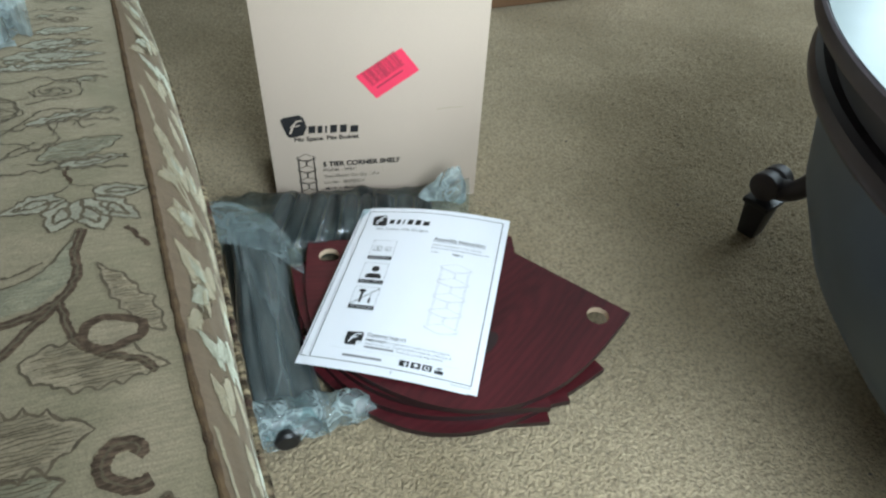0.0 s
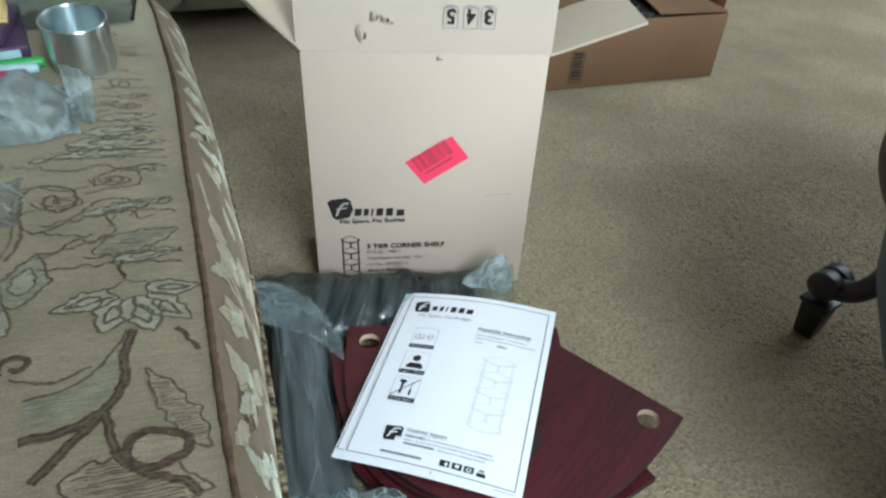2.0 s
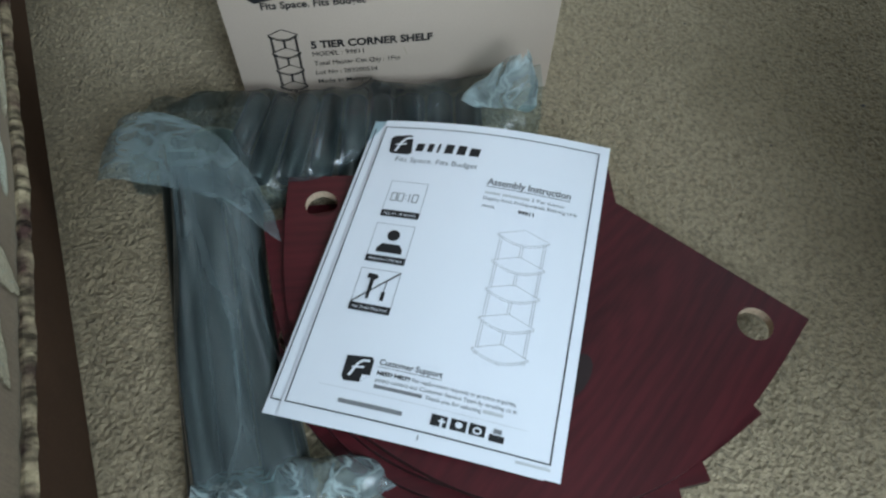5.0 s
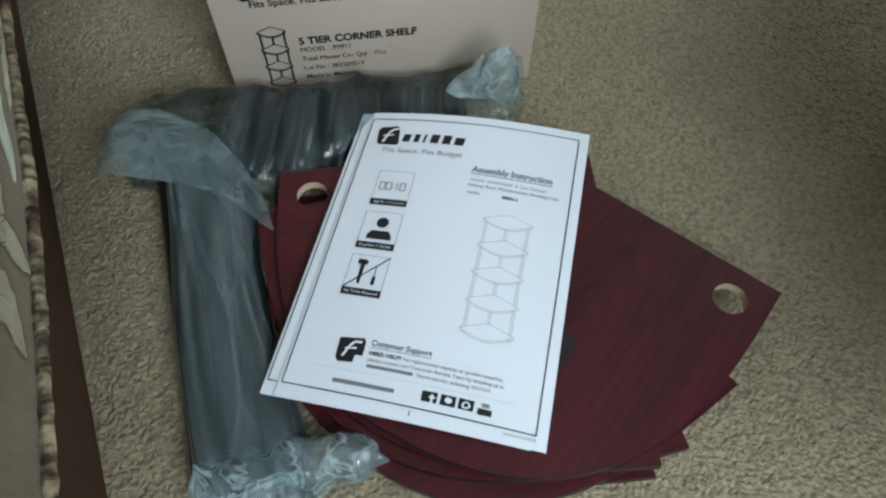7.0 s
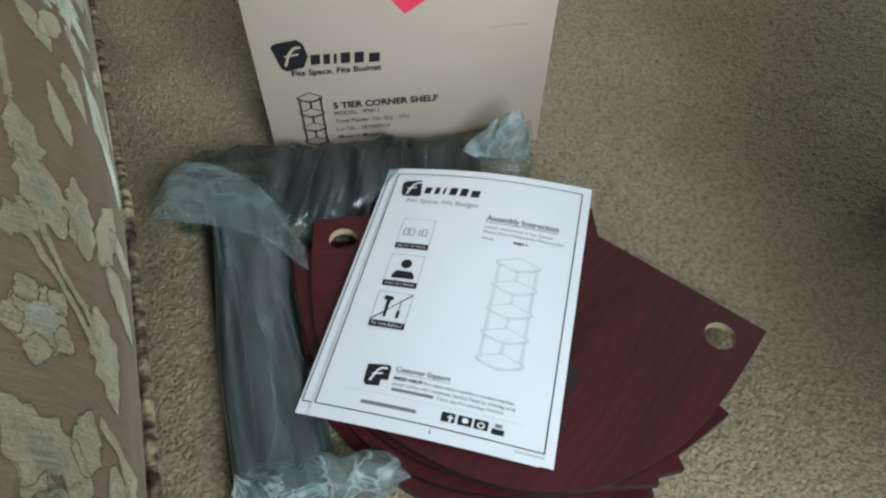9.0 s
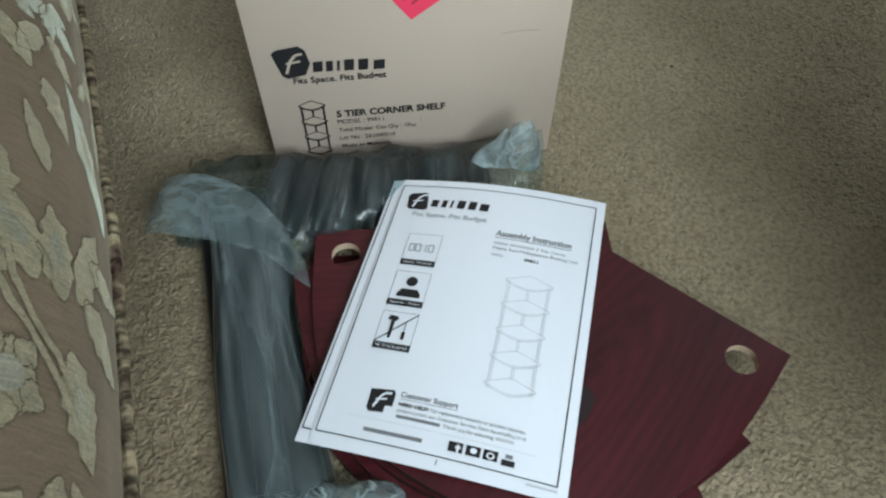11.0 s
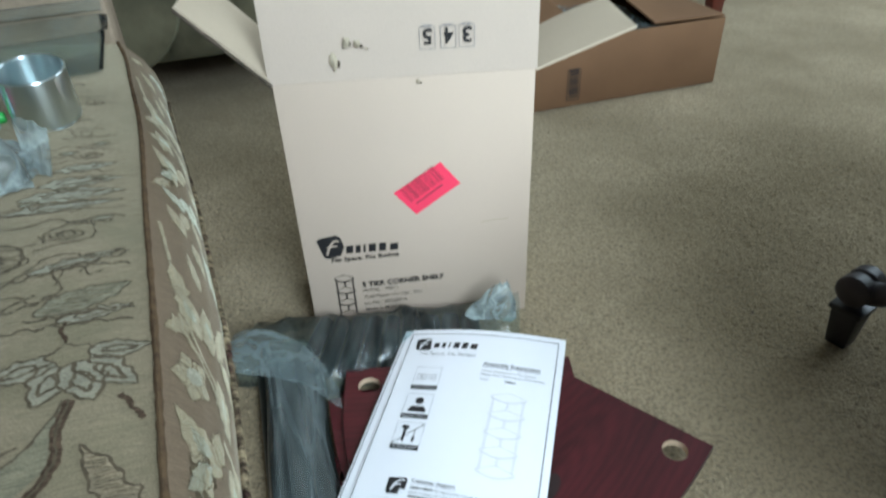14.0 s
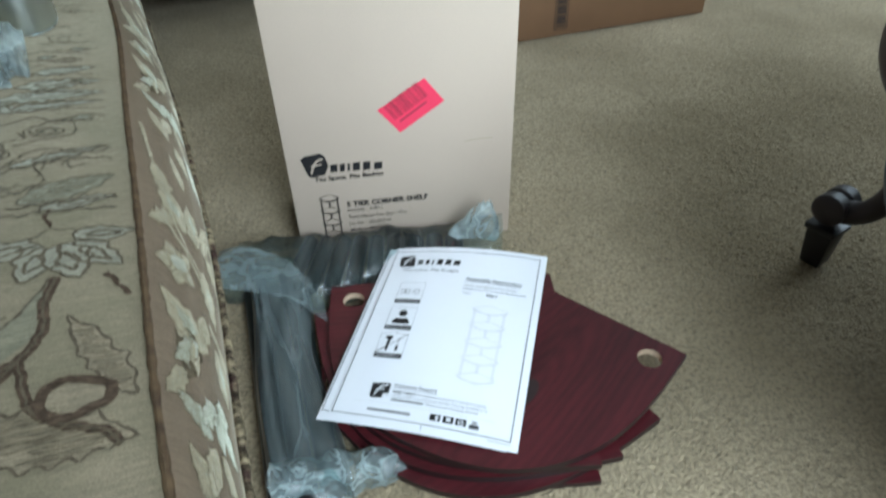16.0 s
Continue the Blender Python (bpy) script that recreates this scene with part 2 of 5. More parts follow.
def ribbed(m, depth, across=1000.0, along=70.0):
    """Fine uneven rib of the weft, running from the front edge into the seat."""
    n, l = m.node_tree.nodes, m.node_tree.links
    b = n["Principled BSDF"]
    tc, mp, t, r = (n.new("ShaderNode" + k) for k in ("TexCoord", "Mapping", "TexNoise", "MapRange"))
    mp.inputs["Scale"].default_value = (across, along, along)
    t.inputs["Scale"].default_value, t.inputs["Detail"].default_value = 1.0, 2.0
    l.new(tc.outputs["Object"], mp.inputs["Vector"]), l.new(mp.outputs["Vector"], t.inputs["Vector"]), l.new(t.outputs["Fac"], r.inputs[0])
    r.inputs[1].default_value, r.inputs[2].default_value, r.inputs[3].default_value, r.inputs[4].default_value = 0.36, 0.64, 1 - depth, 1 + depth * 0.5
    mx = n.new("ShaderNodeMix")
    mx.data_type, mx.blend_type = "RGBA", "MULTIPLY"
    mx.inputs[0].default_value = 1.0
    src = b.inputs["Base Color"].links[0].from_socket
    l.new(src, mx.inputs[6]), l.new(r.outputs[0], mx.inputs[7]), l.new(mx.outputs[2], b.inputs["Base Color"])


for m, k in ((FABRIC, 0.16), (THREAD_CREAM, 0.28), (THREAD_SAGE, 0.30), (THREAD_BLUE, 0.2), (THREAD_BROWN, 0.4), (THREAD_MID, 0.3), (BAND_CREAM, 0.2), (BOXING, 0.12)):
    ribbed(m, k)
VELVET = mat("sage_velvet", (0.138, 0.125, 0.080), 0.8, vary=0.5, scale=11, fine=0.15, fine_scale=500, bump=0.2, bump_scale=500, spec=0.15, sheen=0.22)
VELVET.node_tree.nodes["Principled BSDF"].inputs["Sheen Tint"].default_value = (0.62, 0.66, 0.46, 1)
DARKWOOD = mat("dark_red_wood", (0.10, 0.02, 0.012), 0.35, vary=0.3, scale=25, coat=0.3)
TABLEWOOD = mat("table_wood", (0.036, 0.026, 0.031), 0.45, vary=0.35, scale=16, bump=0.1, bump_scale=60)
TABLETOP = mat("table_top", (0.29, 0.355, 0.36), 0.34, vary=0.12, scale=12, spec=0.5, coat=0.15)
BELLY = mat("painted_belly", (0.055, 0.086, 0.118), 0.45, vary=0.25, scale=9)
STEEL = mat("brushed_steel", (0.80, 0.90, 0.92), 0.30, 1.0, vary=0.06, scale=40)
STEEL.node_tree.nodes["Principled BSDF"].inputs["Anisotropic"].default_value = 0.8
STEEL.node_tree.nodes["Principled BSDF"].inputs["Anisotropic Rotation"].default_value = 0.25
tangent = STEEL.node_tree.nodes.new("ShaderNodeTangent")
tangent.direction_type, tangent.axis = "RADIAL", "Z"
STEEL.node_tree.links.new(tangent.outputs[0], STEEL.node_tree.nodes["Principled BSDF"].inputs["Tangent"])
BLACK = mat("black_lacquer", (0.012, 0.010, 0.013), 0.4, vary=0.2, scale=6)
YELLOW = mat("yellow_card", (0.75, 0.55, 0.24), 0.7, vary=0.1, scale=30)
PURPLE = mat("purple_card", (0.07, 0.035, 0.085), 0.45, vary=0.3, scale=20)
GREEN = mat("green_plastic", (0.03, 0.42, 0.08), 0.35)
RED = mat("crimson_plastic", (0.55, 0.03, 0.10), 0.35)
CREAM_PAPER = mat("cream_paper", (0.62, 0.56, 0.44), 0.8, vary=0.1, scale=40)
AQUA = mat("aqua_card", (0.45, 0.68, 0.72), 0.4, vary=0.25, scale=60)


# ---- mesh helpers ----
def part(name, bm, material, parent=None, label="", smooth=True):
    me = bpy.data.meshes.new(name)
    bm.to_mesh(me)
    bm.free()
    return hang(name, me, material, parent, label, smooth)


def hang(name, me, material, parent=None, label="", smooth=True):
    if not me.materials:
        for m in material if isinstance(material, (list, tuple)) else [material]:
            me.materials.append(m)
    if smooth:
        me.polygons.foreach_set("use_smooth", [True] * len(me.polygons))
        me.set_sharp_from_angle(angle=radians(38))
    ob = new(name, me)
    if parent is not None:
        ob.parent = parent
    if label:
        tagged(ob, label)
    return ob


def thing(name, m, label, category, group="", kind=""):
    ob = new(name)
    ob.empty_display_size = 0.05
    ob.matrix_world = m
    return tagged(ob, label, category, group, kind)


def block(x0, x1, y0, y1, z0, z1, bevel=0.0, seg=2, bm=None):
    bm = bm or bmesh.new()
    r = bmesh.ops.create_cube(bm, size=1)
    for v in r["verts"]:
        v.co = Vector(((x0 + x1) / 2 + v.co.x * (x1 - x0), (y0 + y1) / 2 + v.co.y * (y1 - y0), (z0 + z1) / 2 + v.co.z * (z1 - z0)))
    if bevel:
        es = list({e for v in r["verts"] for e in v.link_edges})
        bmesh.ops.bevel(bm, geom=es, offset=bevel, segments=seg, profile=0.5, affect="EDGES")
    return bm


def surface(fn, nu, nv, closed_u=False, thick=0.0):
    """A mesh over the unit square from fn(u, v) -> place; thick gives it a back."""
    us = np.linspace(0, 1, nu + 1)[: nu if closed_u else None]
    vs = np.linspace(0, 1, nv + 1)
    co = [fn(u, v) for v in vs for u in us]
    n = len(us)
    fs = []
    for j in range(nv):
        for i in range(nu):
            k = (i + 1) % n
            fs.append((j * n + i, j * n + k, (j + 1) * n + k, (j + 1) * n + i))
    bm = bmesh.new()
    vv = [bm.verts.new(c) for c in co]
    for f in fs:
        bm.faces.new([vv[i] for i in f])
    if thick:
        bm.normal_update()
        rim = [(e.verts[0], e.verts[1]) for e in bm.edges if len(e.link_faces) == 1]
        back = {v: bm.verts.new(v.co - v.normal * thick) for v in vv}
        for f in list(bm.faces):
            bm.faces.new([back[v] for v in reversed(f.verts)])
        for a, b in rim:
            bm.faces.new((a, b, back[b], back[a]))
    bmesh.ops.recalc_face_normals(bm, faces=bm.faces[:])
    return bm


def lathe(profile, n=48, cx=0.0, cy=0.0):
    def fn(u, v):
        x = v * (len(profile) - 1)
        i = min(int(x), len(profile) - 2)
        (r0, z0), (r1, z1) = profile[i], profile[i + 1]
        r, z = r0 + (r1 - r0) * (x - i), z0 + (z1 - z0) * (x - i)
        return (cx + r * math.cos(2 * math.pi * u), cy + r * math.sin(2 * math.pi * u), z)
    return surface(fn, n, len(profile) - 1, True)


def sweep(path, radius, n=10, bm=None, flat=1.0):
    """A tube along a list of places; radius is a number or one per place."""
    bm = bm or bmesh.new()
    pts = [Vector(p) for p in path]
    rings = []
    for i, p in enumerate(pts):
        d = (pts[min(i + 1, len(pts) - 1)] - pts[max(i - 1, 0)]).normalized()
        side = d.cross(Vector((0, 0, 1)))
        side = side.normalized() if side.length > 1e-4 else Vector((1, 0, 0))
        up = side.cross(d)
        r = radius[i] if isinstance(radius, (list, tuple)) else radius
        rings.append([bm.verts.new(p + side * (r * math.cos(a)) + up * (r * flat * math.sin(a))) for a in [2 * math.pi * k / n for k in range(n)]])
    for a, b in zip(rings, rings[1:]):
        for k in range(n):
            bm.faces.new((a[k], a[(k + 1) % n], b[(k + 1) % n], b[k]))
    bm.faces.new(rings[0][::-1]), bm.faces.new(rings[-1])
    return bm


def spline(points, steps=8):
    """Catmull-Rom through the points."""
    p = [Vector(q) for q in points]
    p = [2 * p[0] - p[1]] + p + [2 * p[-1] - p[-2]]
    out = []
    for i in range(1, len(p) - 2):
        for s in range(steps):
            t = s / steps
            out.append(0.5 * ((2 * p[i]) + (p[i + 1] - p[i - 1]) * t + (2 * p[i - 1] - 5 * p[i] + 4 * p[i + 1] - p[i + 2]) * t * t + (3 * p[i] - p[i - 1] - 3 * p[i + 1] + p[i + 2]) * t ** 3))
    return out + [p[-2]]


def letters(text, size, x, y, align="LEFT", bold=0.0, width=None):
    """Flat letters of the built-in font as a bmesh, cap height = size; width stretches to fit."""
    cu = bpy.data.curves.new("letters", "FONT")
    cu.body, cu.align_x, cu.resolution_u = text, align, 3
    cu.size, cu.offset = size / 0.70, bold * size
    ob = bpy.data.objects.new("letters", cu)
    scene.collection.objects.link(ob)
    me = bpy.data.meshes.new_from_object(ob)
    bpy.data.objects.remove(ob)
    bm = bmesh.new()
    bm.from_mesh(me)
    bpy.data.meshes.remove(me), bpy.data.curves.remove(cu)
    if width and bm.verts:
        lo, hi = min(v.co.x for v in bm.verts), max(v.co.x for v in bm.verts)
        for v in bm.verts:
            v.co.x = (v.co.x - lo) * width / (hi - lo)
    for v in bm.verts:
        v.co.x += x
        v.co.y += y
    return bm


def flat(polys, holes=False):
    """Flat polygons in the xy plane."""
    bm = bmesh.new()
    for p in polys:
        bm.faces.new([bm.verts.new((q[0], q[1], 0)) for q in p])
    return bm


def bar(x0, y0, x1, y1, n=1):
    return [[(x0 + (x1 - x0) * i / n, y0), (x0 + (x1 - x0) * (i + 1) / n, y0), (x0 + (x1 - x0) * (i + 1) / n, y1), (x0 + (x1 - x0) * i / n, y1)] for i in range(n)]


def stroke(pts, w):
    """Quads along a flat polyline."""
    out = []
    for (x0, y0), (x1, y1) in zip(pts, pts[1:]):
        d = math.hypot(x1 - x0, y1 - y0) or 1
        nx, ny = -(y1 - y0) / d * w / 2, (x1 - x0) / d * w / 2
        out.append([(x0 + nx, y0 + ny), (x0 - nx, y0 - ny), (x1 - nx, y1 - ny), (x1 + nx, y1 + ny)])
    return out


def oval(cx, cy, rx, ry, n=20, a0=0.0, a1=360.0):
    return [(cx + rx * math.cos(radians(a0 + (a1 - a0) * i / n)), cy + ry * math.sin(radians(a0 + (a1 - a0) * i / n))) for i in range(n + (a1 - a0 < 360))]


# ---- room shell ----
def wall(name, x0, x1, y0, y1, openings=(), material=WALL):
    """A wall of the room in room axes; openings (from, to, low, high) run along its longer side."""
    along_x = x1 - x0 > y1 - y0
    bm = bmesh.new()
    a, b = (x0, x1) if along_x else (y0, y1)
    def piece(p, q, z0, z1):
        block(p, q, y0, y1, z0, z1, bm=bm) if along_x else block(x0, x1, p, q, z0, z1, bm=bm)
    at = a
    for p, q, z0, z1 in openings:
        piece(at, p, 0, 2.4), piece(p, q, 0, z0), piece(p, q, z1, 2.4)
        at = q
    piece(at, b, 0, 2.4)
    ob = part(name, bm, material, smooth=False)
    ob.matrix_world = ROOM
    return tagged(ob, "plain warm off-white painted wall", "wall", kind="structure")


wall("wall_west", -1.25, -1.10, -1.2, 2.85)
wall("wall_north", -1.25, 3.55, 2.85, 3.0)
wall("wall_east", 3.4, 3.55, -1.2, 2.85, [(0.65, 2.35, 0.8, 2.1)])
wall("wall_south", -1.25, 3.55, -1.35, -1.2, [(-0.60, 1.00, 0.97, 2.27)])
# unseen stub wall, added only to shade the near sofa and carpet
wall("wall_shade_stub", -1.10, 0.12, -0.46, -0.33)
ceiling = part("ceiling", block(-1.25, 3.55, -1.35, 3.0, 2.4, 2.5), CEIL, smooth=False)
ceiling.matrix_world = ROOM
tagged(ceiling, "plain white painted ceiling", "ceiling", kind="structure")


def window(name, m, w, h):
    win = thing(name, m, "white framed window with two clear panes", "window", kind="structure")
    for x0, x1, z0, z1 in ((-w / 2, w / 2, 0, 0.05), (-w / 2, w / 2, h - 0.05, h), (-w / 2, -w / 2 + 0.05, 0.05, h - 0.05), (w / 2 - 0.05, w / 2, 0.05, h - 0.05), (-0.025, 0.025, 0.05, h - 0.05)):
        part("window_frame", block(x0, x1, -0.03, 0.03, z0, z1, 0.004), WHITE_WOOD, win)
    for x0, x1 in ((-w / 2 + 0.05, -0.025), (0.025, w / 2 - 0.05)):
        p = part("pane", block(x0, x1, -0.003, 0.003, 0.05, h - 0.05), GLASS, win, smooth=False)
        p.visible_shadow = False
    return win


window("window_1", ROOM @ pose(0.20, -1.28, 0.97), 1.6, 1.3)
window("window_2", ROOM @ pose(3.48, 1.5, 0.8, 0, 0, 90), 1.7, 1.3)


def carpet():
    """Cut-pile carpet: a fine uneven sheet where the camera passes, coarse beyond."""
    xs = np.concatenate([np.linspace(-5, -0.8, 12)[:-1], np.arange(-0.8, 1.1, 0.0038), np.linspace(1.11, 5, 12)])
    ys = np.concatenate([np.linspace(-4, 0.2, 12)[:-1], np.arange(0.2, 2.0, 0.0038), np.linspace(2.01, 5, 14)])
    rng = np.random.default_rng(4)
    gx, gy = np.meshgrid(xs, ys)
    pile = rng.normal(0, 1, gx.shape)
    soft = pile.copy()
    for ax in (0, 1):
        soft = (2 * soft + np.roll(soft, 1, ax) + np.roll(soft, -1, ax)) / 4
    rim = np.minimum.reduce([gx + 0.8, 1.09 - gx, gy - 0.2, 1.99 - gy])
    inside = np.clip(rim / 0.35, 0, 1)
    wave = 0.0012 * np.sin(23 * gx + 3 * np.sin(9 * gy)) * np.sin(19 * gy + 2 * np.sin(11 * gx))
    z = inside * (soft * 0.0006 + pile * 0.0007 + 0.6 * wave) - 0.004
    jit = rng.normal(0, 0.0007, (2,) + gx.shape) * (inside > 0)
    co = np.stack([gx + jit[0], gy + jit[1], z], -1).reshape(-1, 3)
    nx, ny = len(xs), len(ys)
    i = (np.arange(ny - 1)[:, None] * nx + np.arange(nx - 1)[None]).ravel()
    me = bpy.data.meshes.new("floor")
    me.from_pydata(co, [], np.stack([i, i + 1, i + 1 + nx, i + nx], -1).tolist())
    ob = hang("floor", me, CARPET)
    tagged(ob, "olive beige cut-pile carpet, worn and matted", "carpet", kind="structure")


carpet()


# ---- the pale carton ----
CARTON = pose(-0.243, 0.888, 0, 0, 0, 10.1)
CW, CD, CH = 0.321, 0.13, 0.383


def carton():
    box = thing("cardboard_box", CARTON, "open pale cardboard carton standing upright on the carpet", "box")
    t = 0.004
    part("front_panel", block(0, CW, 0, t, 0, CH, 0.0015), KRAFT_PALE, box)
    part("back_panel", block(0, CW, CD - t, CD, 0, CH, 0.0015), [KRAFT_PALE], box)
    part("side_panel", block(0, t, t, CD - t, 0, CH, 0.001), KRAFT_PALE, box)
    part("side_panel", block(CW - t, CW, t, CD - t, 0, CH, 0.001), KRAFT_PALE, box)
    part("bottom", block(t, CW - t, t, CD - t, 0, t), KRAFT_INNER, box)
    # front flap stands up, a little bowed, with a ragged top edge
    rng = random.Random(3)
    rag = [rng.uniform(-0.0012, 0.0012) for _ in range(41)]

    bm = block(-0.004, CW + 0.002, 0.0005, 0.004, CH, CH + 0.124)
    bmesh.ops.subdivide_edges(bm, edges=[e for e in bm.edges if e.calc_length() > 0.01], cuts=24, use_grid_fill=True)
    for v in bm.verts:
        u, h = (v.co.x + 0.004) / (CW + 0.006), (v.co.z - CH) / 0.124
        v.co.y += 0.004 * h * math.sin(3 * u + 1) + 0.006 * h
        v.co.z += h * (rag[int(u * 40)] - 0.013 * (1 - u) - 0.005 * math.exp(-((u - 0.3) / 0.02) ** 2))
    f = part("front_flap", bm, KRAFT_FLAP, box, "scuffed flap with torn tape marks")
    for cx, cz, r, sq in ((0.078, 0.408, 0.007, 1.9), (0.094, 0.430, 0.006, 1.6), (0.107, 0.427, 0.007, 0.9), (0.117, 0.421, 0.003, 0.8), (0.176, 0.377, 0.005, 0.7)):
        tear = bmesh.new()
        pts = []
        y = 0.0005 + 0.003 * max(0, cz - CH) / 0.124
        for k in range(11):
            a = 2 * math.pi * k / 11
            q = r * (0.55 + 0.45 * rng.random())
            pts.append(tear.verts.new((cx + q * math.cos(a) * 0.8, y - 0.0012 - 0.002 * rng.random(), cz + q * sq * math.sin(a))))
        mid = tear.verts.new((cx, y - 0.005, cz))
        for k in range(11):
            tear.faces.new((pts[k], pts[(k + 1) % 11], mid))
        part("torn_patch", tear, FLUTE, f, "torn paper patch", smooth=False)
        # shade of the torn hollow, painted as a dark shape beside the patch
        tear_shade = flat([[(cx + r * 0.6 + r * 0.42 * math.cos(a) * (0.6 + 0.4 * rng.random()), cz - r * 0.5 + r * sq * 0.5 * math.sin(a) * (0.6 + 0.4 * rng.random())) for a in [2 * math.pi * k / 9 for k in range(9)]]])
        for v in tear_shade.verts:
            v.co = Vector((v.co.x, y - 0.0009, v.co.y))
        part("tear_shade", tear_shade, FLUTE_SHADE, f, "painted shade of a torn hollow", smooth=False)
    # side flaps lean out
    for sx, ang, ln in ((0.0, 134, 0.134), (CW, 21, 0.128)):
        dx, dz = math.cos(radians(ang)), math.sin(radians(ang))

        def side(u, v, sx=sx, dx=dx, dz=dz, ln=ln):
            bend = 0.004 * math.sin(math.pi * u) * math.sin(2 * v)
            return (sx + dx * ln * u, 0.001 + (CD - 0.002) * v - 0.002 * u * (1 - 2 * v), CH + dz * ln * u + bend)
        sf = part("side_flap", surface(side, 14, 8, thick=0.0035), KRAFT_INNER, box)
        if not sx:
            # crushed edge; the shaded gap along it is put in as dark colour
            part("crushed_edge", sweep([Vector(side(k / 12, 0)) + Vector((0.0, -0.0012, -0.0016)) for k in range(13)], [0.0018 + 0.0010 * rng.random() for _ in range(13)], 6), FLUTE_SHADE, sf, "crushed flute edge with its shade painted dark")
    # print on the front
    def onto(bm, lift=0.0012):
        for v in bm.verts:
            v.co = Vector((v.co.x, -lift, v.co.y))
        return bm
    p = box
    part("label", onto(flat([[(0.134, 0.223), (0.163, 0.187), (0.225, 0.231), (0.199, 0.265)]]), 0.0008), PINK, p, "fluorescent pink sticker with a printed bar block", smooth=False)
    ux, uy = 0.062 / 0.0764, 0.0445 / 0.0764
    ox, oy = 0.150, 0.2165
    bars, k = [], 0.0
    rng2 = random.Random(8)
    while k < 0.058:
        w = rng2.choice((0.0008, 0.0014, 0.0022))
        bars.append([(ox + ux * a - uy * b, oy + uy * a + ux * b) for a, b in ((k, -0.012), (k + w, -0.012), (k + w, 0.014), (k, 0.014))])
        k += w + rng2.choice((0.0009, 0.0014, 0.002))
    bars.append([(ox + ux * a - uy * b, oy + uy * a + ux * b) for a, b in ((0.004, -0.019), (0.05, -0.019), (0.05, -0.0165), (0.004, -0.0165))])
    part("print", onto(flat(bars)), PINK_INK, p, smooth=False)
    # emblem: a dark rounded lozenge with a pale sweep, and the bars of the lettering
    part("emblem", onto(flat([[(0.021, 0.155), (0.026, 0.159), (0.049, 0.163), (0.055, 0.158), (0.0585, 0.142), (0.052, 0.128), (0.033, 0.124), (0.028, 0.128)]])), INK, p, smooth=False)
    sweeps = stroke([(0.033, 0.131), (0.039, 0.146), (0.045, 0.153), (0.052, 0.154)], 0.0028) + stroke([(0.034, 0.143), (0.049, 0.1455)], 0.0022)
    part("print", onto(flat(sweeps), 0.0018), KRAFT_PALE, p, smooth=False)
    word = []
    for x, w, h in ((0.060, 0.010, 0.0125), (0.0735, 0.007, 0.0125), (0.0845, 0.003, 0.0125), (0.092, 0.010, 0.0135), (0.1065, 0.010, 0.0135), (0.122, 0.0115, 0.0115)):
        word += [[(x, 0.131), (x + w, 0.1315), (x + w + 0.0012, 0.1315 + h), (x + 0.0012, 0.131 + h)]]
    part("print", onto(flat(word)), INK, p, smooth=False)
    for text, size, x, y, w, bold in (("Fits Space. Fits Budget", 0.0075, 0.038, 0.1185, 0.097, 0.03), ("5 TIER CORNER SHELF", 0.0085, 0.077, 0.0695, 0.120, 0.05),
                                      ("MODEL : 99811", 0.0058, 0.077, 0.0595, 0.051, 0.0), ("Total Master Ctn Qty : 1Pcs", 0.0058, 0.077, 0.0475, 0.087, 0.0),
                                      ("Lot No : 283200514", 0.0058, 0.077, 0.0355, 0.063, 0.0), ("Made in Malaysia", 0.0055, 0.078, 0.0235, 0.056, 0.01)):
        bm = letters(text, size, x, y, bold=bold, width=w)
        for v in bm.verts:
            v.co.y += (v.co.x - 0.077) * 0.035
        part("print", onto(bm), INK, p, smooth=False)
    rack = shelf_drawing(0.038, 0.066, 0.012, 0.094, 4)
    part("print", onto(flat(sum((stroke(s, 0.0010) for s in rack), []))), INK, p, smooth=False)
    for line, wd in (([(0.252, 0.166), (0.27, 0.1685), (0.292, 0.169)], 0.002), ([(0.168, 0.066), (0.171, 0.056)], 0.001)):
        part("scuff", onto(flat(stroke(line, wd)), 0.0006), KRAFT_INNER, p, smooth=False)
    # upside-down numbers on the standing flap
    for ch, x in (("3", 0.2415), ("4", 0.2195), ("5", 0.1945)):
        bm = letters(ch, 0.018, 0, 0, width=0.011, bold=0.035)
        for v in bm.verts:
            v.co = Vector((x - v.co.x + 0.001, 0.0005 + 0.0005, 0.437 - v.co.y + 0.0015))
        part("print", bm, INK, f, smooth=False)
        frame_lines = [[(x - 0.014, 0.415), (x + 0.004, 0.415), (x + 0.004, 0.441), (x - 0.014, 0.441), (x - 0.014, 0.415)]]
        bm = flat(sum((stroke(s, 0.0007) for s in frame_lines), []) + bar(x - 0.011, 0.4425, x + 0.001, 0.4437))
        part("print", onto(bm, -0.0010), INK_GREY, f, smooth=False)
    return box


